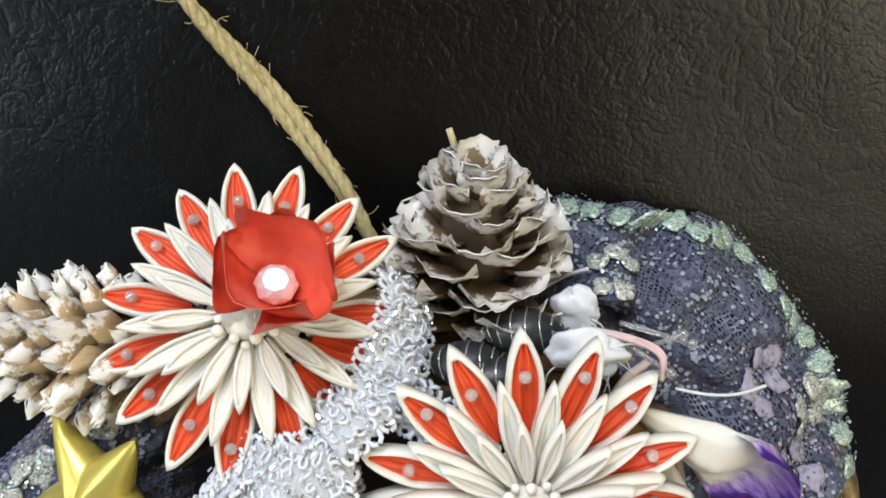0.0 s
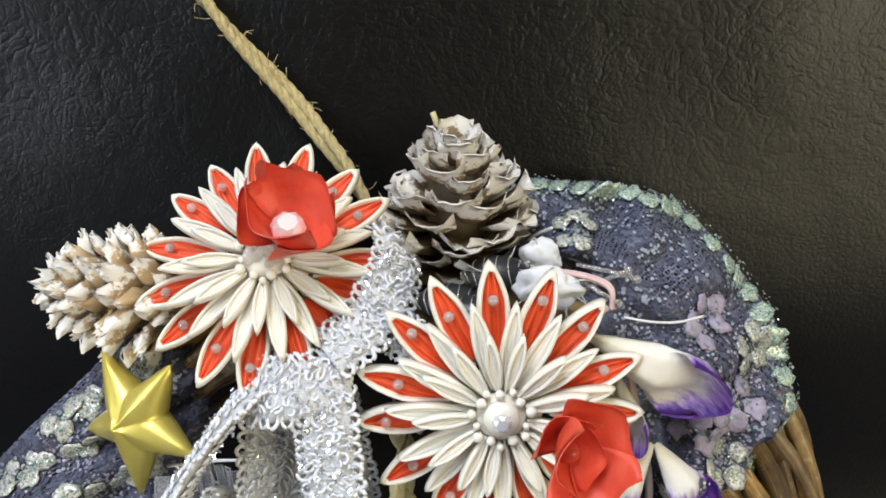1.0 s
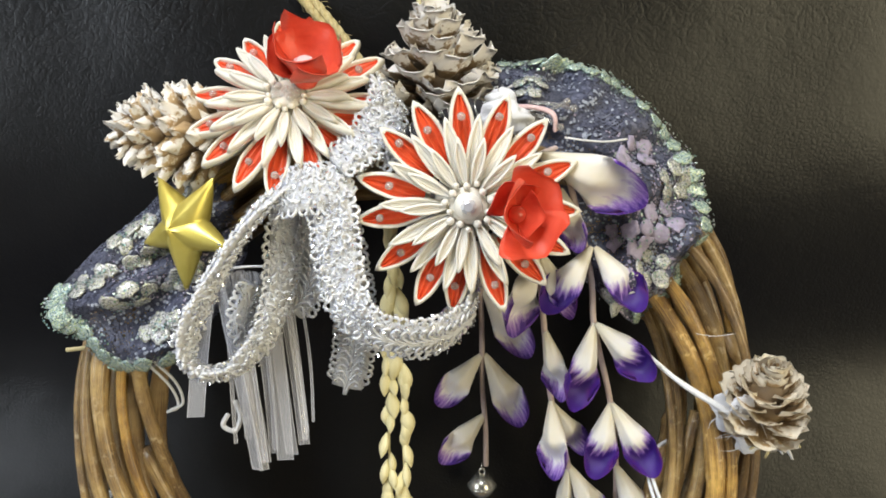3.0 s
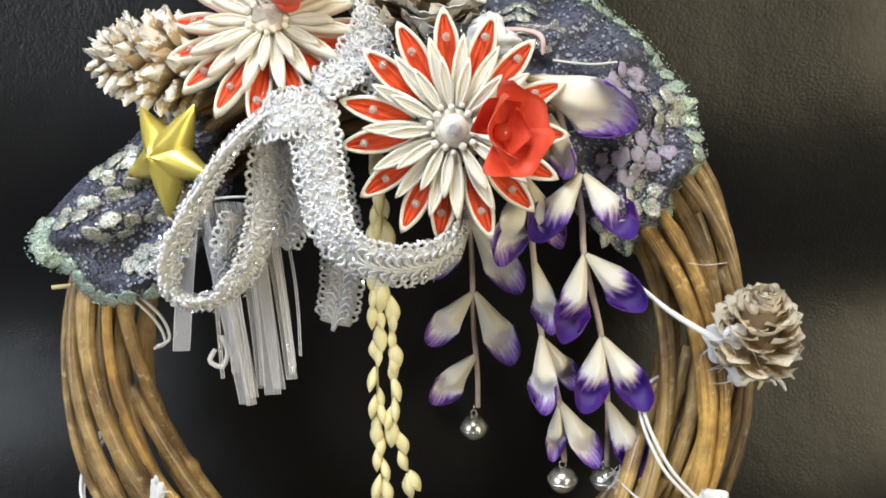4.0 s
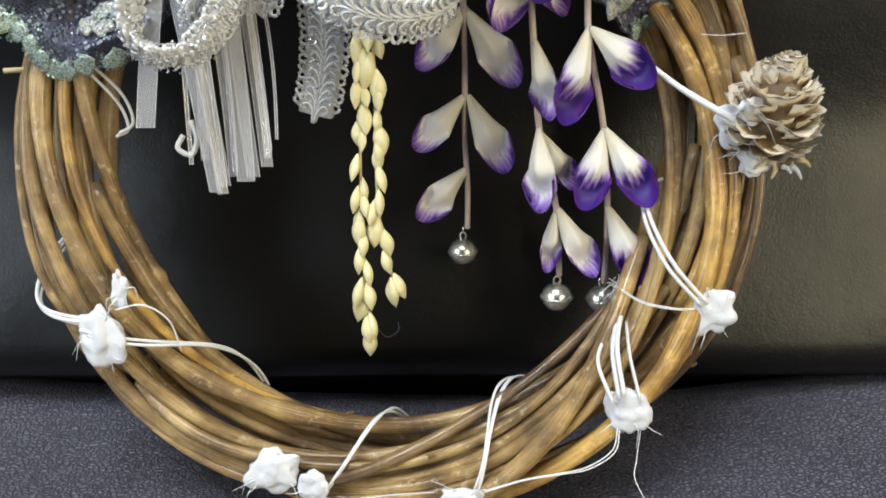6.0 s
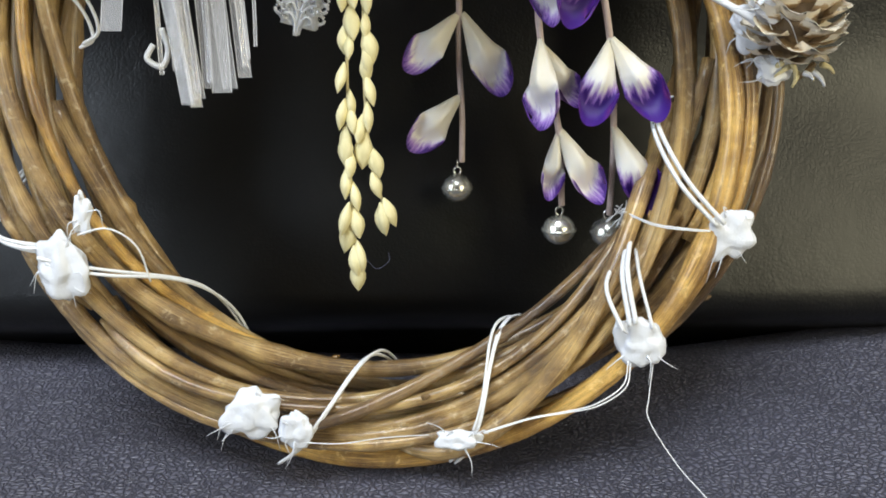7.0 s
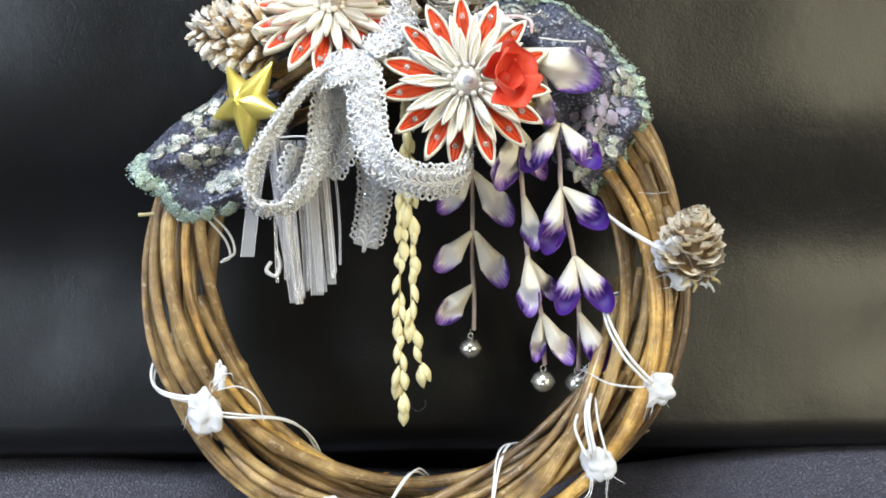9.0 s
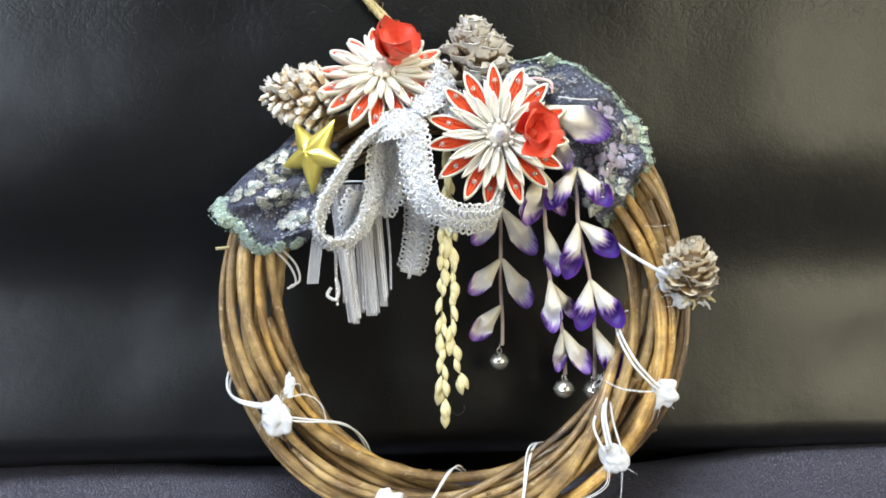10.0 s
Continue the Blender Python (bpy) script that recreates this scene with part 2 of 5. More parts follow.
def sequin():
    m, nt, b = shader("iridescent_sequin")
    geo = nt.nodes.new("ShaderNodeNewGeometry")
    col = ramp(nt, geo.outputs["Random Per Island"], [(0.0, (0.10, 0.17, 0.18)), (0.25, (0.24, 0.38, 0.34)), (0.45, (0.46, 0.52, 0.50)), (0.62, (0.40, 0.38, 0.46)), (0.8, (0.24, 0.38, 0.22)), (1.0, (0.62, 0.66, 0.64))])
    nt.links.new(col, b.inputs["Base Color"])
    set_in(b, Metallic=0.55, Roughness=0.3, Coat_Weight=0.6, Thin_Film_Thickness=420.0, Thin_Film_IOR=1.45)
    bumped(nt, b, noise_of(nt, coords(nt), 900, 3), 0.5, 0.0004)
    return m


def net():
    """Fine six-sided net: threads with open holes between."""
    m, nt, b = shader("navy_net")
    vec = coords(nt, "UV")
    vor = node(nt, "ShaderNodeTexVoronoi", Scale=1.0, Randomness=0.45)
    vor.feature = "DISTANCE_TO_EDGE"
    nt.links.new(vec, vor.inputs["Vector"])
    thread = ramp(nt, vor.outputs["Distance"], [(0.13, (1, 1, 1)), (0.19, (0, 0, 0))])
    thick = ramp(nt, noise_of(nt, coords(nt, "UV", (0.12, 0.12, 1)), 1.0, 3), [(0.58, (0, 0, 0)), (0.62, (1, 1, 1))])
    both = mixed(nt, 1.0, thread, thick, "LIGHTEN")
    nt.links.new(both, b.inputs["Alpha"])
    nt.links.new(mixed(nt, noise_of(nt, vec, 0.35, 3), (0.02, 0.024, 0.05), (0.20, 0.21, 0.29)), b.inputs["Base Color"])
    set_in(b, Roughness=0.45)
    bumped(nt, b, thread, 0.5, 0.0004)
    return m


DYED_DEEP, DYED_PALE = dyed_petal("deep_dyed_silk", 0.67), dyed_petal("tip_dyed_silk", 0.845)
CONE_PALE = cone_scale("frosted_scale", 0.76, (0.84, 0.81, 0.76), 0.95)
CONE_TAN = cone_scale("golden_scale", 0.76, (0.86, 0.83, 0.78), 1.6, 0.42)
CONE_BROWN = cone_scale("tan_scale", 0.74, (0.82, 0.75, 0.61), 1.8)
SEQUIN, NET = sequin(), net()
LILAC = cloudy("lilac_embroidery", (0.30, 0.26, 0.38), (0.54, 0.48, 0.60), 500, 0.5, bump=0.8, depth=0.0005)
PALE_THREAD = cloudy("pale_blue_thread", (0.22, 0.25, 0.33), (0.50, 0.54, 0.62), 500, 0.4, bump=0.8, depth=0.0005)
# wall behind the camera, toned dark so the leather reflects darkness
DARK_WALL = cloudy("dark_reflected_wall", (0.03, 0.025, 0.02), (0.05, 0.04, 0.035), 3, 0.8)


def glitter(name, tones, scale):
    """Crushed glitter: each grain has its own tone and tilt."""
    m, nt, b = shader(name)
    vor = node(nt, "ShaderNodeTexVoronoi", Scale=scale)
    nt.links.new(coords(nt), vor.inputs["Vector"])
    sep = nt.nodes.new("ShaderNodeSeparateColor")
    nt.links.new(vor.outputs["Color"], sep.inputs[0])
    nt.links.new(ramp(nt, sep.outputs[0], tones), b.inputs["Base Color"])
    set_in(b, Metallic=0.15, Roughness=0.25, Specular_IOR_Level=0.8)
    bumped(nt, b, sep.outputs[1], 0.9, 0.0005)
    return m


MINT = glitter("mint_glitter", [(0.0, (0.10, 0.14, 0.15)), (0.3, (0.30, 0.42, 0.40)), (0.6, (0.52, 0.64, 0.62)), (0.85, (0.50, 0.62, 0.30)), (1.0, (0.9, 0.92, 0.86))], 2600)
SILVERY = glitter("silver_lilac_glitter", [(0.0, (0.16, 0.17, 0.18)), (0.35, (0.48, 0.49, 0.45)), (0.65, (0.64, 0.61, 0.64)), (0.85, (0.56, 0.60, 0.36)), (1.0, (0.88, 0.9, 0.86))], 2600)
for silk in (FABRIC, DYED_DEEP, DYED_PALE, CORD_WHITE, CHENILLE):
    set_in(silk.node_tree.nodes["Principled BSDF"], Subsurface_Weight=0.3, Subsurface_Radius=(1.0, 0.9, 0.7), Subsurface_Scale=0.0012)

# ---- building tools ----
def mesh_of(name, verts, faces, material, smooth=True, uvs=None):
    me = bpy.data.meshes.new(name)
    me.from_pydata([tuple(v) for v in verts], [], faces)
    if uvs is not None:
        layer = me.uv_layers.new(name="UVMap")
        flat = np.array([uvs[i] for f in faces for i in f], dtype=np.float32).ravel()
        layer.data.foreach_set("uv", flat)
    me.polygons.foreach_set("use_smooth", [smooth] * len(me.polygons))
    for m in material if isinstance(material, (list, tuple)) else [material]:
        me.materials.append(m)
    me.update()
    return me


def part(name, me, parent, label="", m=None):
    """One mesh as an object under a thing or a part; m is its pose in the world."""
    ob = new(name, me)
    if m is not None:
        ob.matrix_basis = m
    if parent is not None:
        base = parent.matrix_basis if parent.parent is None else parent.parent.matrix_basis @ parent.matrix_parent_inverse @ parent.matrix_basis
        ob.parent = parent
        ob.matrix_parent_inverse = base.inverted()
    return tagged(ob, label)


def thing(name, base, label, category, group="", kind=""):
    ob = new(name)
    ob.empty_display_size = 0.01
    ob.matrix_basis = Matrix.Translation(base)
    return tagged(ob, label, category, group, kind)


def smooth_path(points, per=8):
    """A Catmull-Rom curve through the points."""
    pts = [Vector(p) for p in points]
    pts = [pts[0] * 2 - pts[1]] + pts + [pts[-1] * 2 - pts[-2]]
    out = []
    for i in range(1, len(pts) - 2):
        a, b, c, d = pts[i - 1:i + 3]
        for k in range(per):
            t = k / per
            out.append(0.5 * ((2 * b) + (c - a) * t + (2 * a - 5 * b + 4 * c - d) * t * t + (3 * b - a - 3 * c + d) * t ** 3))
    out.append(pts[-2])
    return out


def frames_along(path, up=(0.13, 0.31, 0.94)):
    """Tangent, side and normal at each point, carried along without twisting."""
    n = len(path)
    tang = [(path[min(i + 1, n - 1)] - path[max(i - 1, 0)]).normalized() for i in range(n)]
    u = Vector(up)
    side = tang[0].cross(u)
    side = side.normalized() if side.length > 1e-4 else tang[0].orthogonal().normalized()
    out = []
    for t in tang:
        side = (side - t * side.dot(t)).normalized()
        out.append((t, side, t.cross(side)))
    return out


def tube_data(path, radius, sides=6, closed=False, caps=True):
    """Vertices, faces and uvs of a tube; radius is a number or one for each point."""
    n = len(path)
    rs = radius if isinstance(radius, (list, tuple)) else [radius] * n
    verts, faces, uvs, run = [], [], [], 0.0
    for i, (p, (t, s, b)) in enumerate(zip(path, frames_along(path))):
        run += (path[i] - path[i - 1]).length if i else 0
        for k in range(sides):
            a = 2 * math.pi * k / sides
            verts.append(p + (s * math.cos(a) + b * math.sin(a)) * rs[i])
            uvs.append((run * 10, abs(2 * k / sides - 1)))
    for i in range(n - 1):
        for k in range(sides):
            j = (k + 1) % sides
            faces.append((i * sides + k, i * sides + j, (i + 1) * sides + j, (i + 1) * sides + k))
    if caps:
        faces.append(tuple(range(sides))[::-1])
        faces.append(tuple((n - 1) * sides + k for k in range(sides)))
    return verts, faces, uvs


def joined(pieces):
    verts, faces, uvs = [], [], []
    for v, f, u in pieces:
        o = len(verts)
        verts += v
        uvs += u
        faces += [tuple(i + o for i in face) for face in f]
    return verts, faces, uvs


def tube(name, path, radius, material, sides=6):
    v, f, u = tube_data(path, radius, sides)
    return mesh_of(name, v, f, material, True, u)


def box_mesh(name, lo, hi, material, bevel=0.0):
    bm = bmesh.new()
    bmesh.ops.create_cube(bm, size=1.0)
    for v in bm.verts:
        v.co = Vector([(lo[i] + hi[i]) / 2 + v.co[i] * (hi[i] - lo[i]) for i in range(3)])
    if bevel:
        bmesh.ops.bevel(bm, geom=bm.edges[:], offset=bevel, segments=3, affect="EDGES", profile=0.6)
    me = bpy.data.meshes.new(name)
    bm.to_mesh(me)
    bm.free()
    me.materials.append(material)
    return me


def ball_data(c, r, u=10, v=7, squash=(1, 1, 1)):
    verts, faces = [Vector(c) + Vector((0, 0, r * squash[2]))], []
    for i in range(1, v):
        for k in range(u):
            a, b = math.pi * i / v, 2 * math.pi * k / u
            verts.append(Vector(c) + Vector((math.sin(a) * math.cos(b) * r * squash[0], math.sin(a) * math.sin(b) * r * squash[1], math.cos(a) * r * squash[2])))
    verts.append(Vector(c) - Vector((0, 0, r * squash[2])))
    for k in range(u):
        j = (k + 1) % u
        faces.append((0, 1 + k, 1 + j))
        for i in range(v - 2):
            faces.append((1 + i * u + k, 1 + (i + 1) * u + k, 1 + (i + 1) * u + j, 1 + i * u + j))
        faces.append((len(verts) - 1, 1 + (v - 2) * u + j, 1 + (v - 2) * u + k))
    return verts, faces, [(0, 0)] * len(verts)


def ball(name, c, r, material, u=12, v=8, squash=(1, 1, 1)):
    a, f, w = ball_data(c, r, u, v, squash)
    return mesh_of(name, a, f, material)


# ---- room ----
for name, lo, hi, material, label in (
    ("floor", (-1.9, -2.6, -0.5), (1.9, 0.9, -0.44), BOARDS, "brown wooden floor"),
    ("ceiling", (-1.9, -2.6, 1.86), (1.9, 0.9, 1.94), WHITE_CEIL, "plain white ceiling"),
    ("wall_north", (-1.9, 0.9, -0.5), (1.9, 1.0, 1.94), PLASTER, "plain pale wall"),
    ("wall_south", (-1.9, -2.7, -0.5), (1.9, -2.6, 1.94), DARK_WALL, "unseen wall toned dark for the leather to reflect"),
    ("wall_west", (-2.0, -2.7, -0.5), (-1.9, 1.0, 1.94), PLASTER, "plain pale wall"),
    ("wall_east", (1.9, -2.7, -0.5), (2.0, 1.0, 1.94), PLASTER, "plain pale wall"),
):
    tagged(new(name, box_mesh(name, lo, hi, material)), label, name.split("_")[0], kind="structure")


# ---- leather chair ----
def sheet(name, nu, nv, at, thick, material):
    """A padded slab: at(u, v) gives its front, thick the way to its back."""
    front = [at(i / nu, j / nv) for j in range(nv + 1) for i in range(nu + 1)]
    verts = front + [p + Vector(thick) for p in front]
    n, faces = len(front), []
    for j in range(nv):
        for i in range(nu):
            a = j * (nu + 1) + i
            q = (a, a + 1, a + nu + 2, a + nu + 1)
            faces += [q, tuple(k + n for k in q[::-1])]
    rim = [i for i in range(nu + 1)] + [j * (nu + 1) + nu for j in range(1, nv + 1)] + [nv * (nu + 1) + i for i in range(nu - 1, -1, -1)] + [j * (nu + 1) for j in range(nv - 1, 0, -1)]
    for k in range(len(rim)):
        a, b = rim[k], rim[(k + 1) % len(rim)]
        faces.append((b, a, a + n, b + n))
    return mesh_of(name, verts, faces, material)


def back_front(u, v):
    x, z = -0.5 + u, -0.12 + 0.72 * v
    y = 0.170 + 0.03 * x + 0.1 * max(0.0, z - 0.26) ** 1.3 + 0.35 * max(0.0, abs(x) - 0.3) ** 2
    y += 0.018 * math.exp(-((z - 0.10) / 0.05) ** 2) + 0.045 * (1 - math.exp(-(max(0.0, 0.014 - z) / 0.016) ** 1.6))
    y += 0.0022 * noise.noise((x * 9, 3.1, z * 9)) + 0.0012 * noise.noise((x * 22, 1.7, z * 26))
    return Vector((x, y, z))


def seat_top(u, v):
    x, y = -0.5 + u, -0.42 + 0.76 * v
    z = -0.0142 + 0.006 * min(1.0, (x / 0.16) ** 2) + 0.005 / (1 + math.exp(-(x - 0.12) * 60)) + 0.006 / (1 + math.exp(-(y - 0.17) * 120)) - 1.6 * max(0.0, y - 0.195) ** 1.2 - 0.5 * max(0.0, -0.3 - y) ** 1.6
    z += 0.0045 * math.exp(-((x - 0.27) / 0.10) ** 2) / (1 + math.exp(-(y - 0.10) * 60))
    z += 0.0022 * noise.noise((x * 8, y * 8, 5.2)) + 0.0008 * noise.noise((x * 25, y * 25, 2.2))
    return Vector((x, y, z))


chair = thing("armchair", (0, 0.1, -0.44), "black leather armchair with a padded backrest and seat", "chair")
part("backrest", sheet("backrest", 140, 100, back_front, (0, 0.14, 0), LEATHER_BACK), chair, "brown-black grained leather backrest, tone lowered for shade")
part("seat_cushion", sheet("seat_cushion", 140, 100, seat_top, (0, 0, -0.12), LEATHER_SEAT), chair, "blue-black grained leather seat, tone raised for light")
part("chair_base", box_mesh("chair_base", (-0.5, -0.4, -0.44), (0.5, 0.36, -0.145), LEATHER_SEAT, 0.02), chair)

# ---- wreath of vines ----
RING_C, RING_R = Vector((-0.002, 0.138, 0.1)), 0.0965
RING_A, RING_B, RING_N = Vector((1, 0, 0)), Vector((0, 0.148, 0.989)), Vector((0, -0.989, 0.148))


def ring_point(theta, off, phi):
    rise = math.sin(theta)
    out = RING_A * math.cos(theta) + RING_B * (rise * (1 - 0.13 * max(0.0, rise) ** 2))
    wide = RING_R + 0.0013 * max(0.0, -rise) + 0.0027 * max(0.0, math.cos(theta - 3.75)) ** 2
    return RING_C + out * (wide + off * math.cos(phi)) + RING_N * (off * math.sin(phi))


def build_wreath():
    rnd = random.Random(7)
    w = thing("wreath", ring_point(-math.pi / 2, 0.016, 0), "round wreath of twisted brown vine stems on the leather seat", "wreath")
    count = 20
    for i in range(count):
        outer, cross = i < 12, i >= 17
        off0 = rnd.uniform(0.0108, 0.0146) if outer else 0.0160 if cross else rnd.uniform(0.002, 0.007)
        phi0 = 2 * math.pi * (i / 12 if outer else i / 5) + rnd.uniform(-0.2, 0.2)
        r0 = (0.0026, 0.0016, 0.0021, 0.0028, 0.0015, 0.0023)[i % 6] * rnd.uniform(0.94, 1.06)
        start = rnd.uniform(0, 2 * math.pi)
        span = (0.9 if cross else rnd.uniform(1.75, 2.1)) * math.pi
        twist = 2.0 if cross else 1.05 + rnd.uniform(-0.08, 0.08)
        n = 84
        path, rad = [], []
        seed = rnd.uniform(0, 50)
        knots = [rnd.uniform(0, 1) for _ in range(7)]
        for k in range(n + 1):
            s = k / n
            th = start + span * s
            wob = noise.noise((seed, th * 1.3, 0.3))
            off = off0 + 0.0016 * wob
            off *= 1 - 0.45 * (1 - min(1.0, s / 0.07, (1 - s) / 0.07)) ** 2
            phi = phi0 + twist * th + 0.42 * noise.noise((seed + 9, th * 0.9, 1.1))
            path.append(ring_point(th, off, phi))
            bump = sum(math.exp(-((s - q) * 160) ** 2) for q in knots)
            rad.append(r0 * (1.08 - 0.25 * s + 0.1 * noise.noise((seed, s * 30, 4)) + 0.26 * bump))
        vine = part("vine", tube("vine", path, rad, BARK, 12), w)
        for _ in range(2 if outer else 0):
            k = rnd.randrange(6, n - 6)
            t = (path[k + 1] - path[k]).normalized()
            d = (path[k] - ring_point(start + span * k / n, 0.0, 0.0)).normalized()
            p = path[k] + d * rad[k] * 0.6
            part("bud", tube("bud", [p, p + d * 0.0008 + t * 0.0006, p + d * 0.0014 + t * 0.0018], [0.0010, 0.0008, 0.00035], BARK, 6), vine)
    return w


wreath = build_wreath()


# ---- silk flowers ----
def frame_of(origin, normal, up=(0, 0, 1)):
    """A pose whose z axis is the normal and whose y axis leans to up."""
    z = Vector(normal).normalized()
    x = Vector(up).cross(z).normalized()
    m = Matrix((x, z.cross(x), z)).transposed().to_4x4()
    m.translation = Vector(origin)
    return m


def petal_width(s, w):
    return w * (math.sin(math.pi * min(1.0, 0.12 + 0.88 * s) ** 1.15) ** 0.75 + 0.02) if s < 1 else w * 0.02


def petal_shell(name, length, w, h, band, material, seed, floor=False):
    """A folded silk petal along +y: a raised pointed rim round an open middle."""
    n, verts, faces = 18, [], []
    line = [(i / n, 1) for i in range(n + 1)] + [(i / n, -1) for i in range(n - 1, -1, -1)]
    for s, sgn in line:
        wo = petal_width(s, w) * (1 + 0.05 * noise.noise((seed, s * 4, sgn)))
        wi = max(wo - band, 0.0002)
        y, yi = s * length, min(s * length, length - band * 2.2 * (s > 0.85))
        lift = h * 0.25 * math.sin(s * 3.1)
        ring = ((wo * 0.8, y, -h), (wo, y, -0.35 * h + lift), ((wo + wi) / 2, (y + yi) / 2, 0.15 * h + lift), (wi, yi, -0.05 * h + lift), (wi * 0.95, yi, -0.6 * h))
        verts += [Vector((a * sgn, b, c)) for a, b, c in ring]
    k = len(line)
    for i in range(k - 1):
        for j in range(4):
            faces.append((i * 5 + j, i * 5 + j + 1, (i + 1) * 5 + j + 1, (i + 1) * 5 + j))
    for i in range(n):
        a, b = i, k - 1 - i
        faces.append((a * 5, (a + 1) * 5, (b - 1) * 5, b * 5) if a + 1 != b - 1 else (a * 5, (a + 1) * 5, b * 5))
    if floor:
        v, f, _ = lining_data(length * 0.97, w - band * 0.6, h * 0.25, 0.0)
        o = len(verts)
        verts += v
        faces += [tuple(q + o for q in g) for g in f]
    return mesh_of(name, verts, faces, material)


def lining_data(length, w, h, seed):
    """The folded inside of a petal: two soft folds with a crease along the middle."""
    nu, nv, verts, faces = 18, 12, [], []
    for j in range(nv + 1):
        s = 0.05 + 0.9 * j / nv
        ws = petal_width(s, w)
        for i in range(nu + 1):
            u = -1 + 2 * i / nu
            z = -0.42 * h + 0.17 * h * (1 - math.cos(u * math.pi * 3)) + 0.1 * h * u * u + 0.06 * h * noise.noise((seed, s * 5, u * 3))
            verts.append(Vector((u * ws, s * length, z)))
    for j in range(nv):
        for i in range(nu):
            a = j * (nu + 1) + i
            faces.append((a, a + 1, a + nu + 2, a + nu + 1))
    return verts, faces, [(0, 0)] * len(verts)


def gem(name, m, r, parent, label):
    """A cut stone: a flat table, a crown and a girdle."""
    rings = ((0.55, 0.62), (0.85, 0.38), (1.0, 0.05), (0.9, -0.25))
    verts = [Vector((q * r * math.cos(2 * math.pi * (k + 0.5 * (i % 2)) / 8), q * r * math.sin(2 * math.pi * (k + 0.5 * (i % 2)) / 8), z * r)) for i, (q, z) in enumerate(rings) for k in range(8)]
    faces = [tuple(range(8)), tuple(range(31, 23, -1))]
    for i in range(3):
        for k in range(8):
            a, b, c, d = i * 8 + k, i * 8 + (k + 1) % 8, (i + 1) * 8 + k, (i + 1) * 8 + (k + 1) % 8
            faces += [(a, c, b), (b, c, d)] if i % 2 == 0 else [(a, d, b), (a, c, d)]
    return part(name, mesh_of(name, verts, faces, FACET, False), parent, label, m)


def rose_petal(name, size, seed, flare):
    """A cupped satin petal of some thickness with a curled, slightly pointed rim."""
    nu, nv, top, under_side, faces = 10, 9, [], [], []
    for j in range(nv + 1):
        s = j / nv
        for i in range(nu + 1):
            u = -1 + 2 * i / nu
            w = size * (0.22 + 0.82 * math.sin(min(1, s * 1.15) * 1.45)) * (1 - 0.22 * max(0, s - 0.7) / 0.3 * abs(u))
            x = u * w
            y = s * size * (1.16 - 0.36 * abs(u) ** 1.4 + 0.05 * math.cos(u * 5.5) * s)
            z = size * (0.55 * u * u * (0.4 + s) * 0.7 + 0.62 * s * s * flare - 0.45 * max(0, s - 0.72) ** 1.2 + 0.07 * noise.noise((seed, u * 2.2, s * 2.6)))
            p = Vector((x, y, z))
            top.append(p)
            under_side.append(p - Vector((0, 0, 0.00035)))
    n = len(top)
    for j in range(nv):
        for i in range(nu):
            a = j * (nu + 1) + i
            q = (a, a + 1, a + nu + 2, a + nu + 1)
            faces += [q, tuple(k + n for k in q[::-1])]
    for i in range(nu):
        a = nv * (nu + 1) + i
        faces.append((a + 1, a, a + n, a + 1 + n))
    for j in range(nv):
        for a, b in ((j * (nu + 1), (j + 1) * (nu + 1)), ((j + 1) * (nu + 1) + nu, j * (nu + 1) + nu)):
            faces.append((a, b, b + n, a + n))
    return mesh_of(name, top + under_side, faces, ROSE_RED)


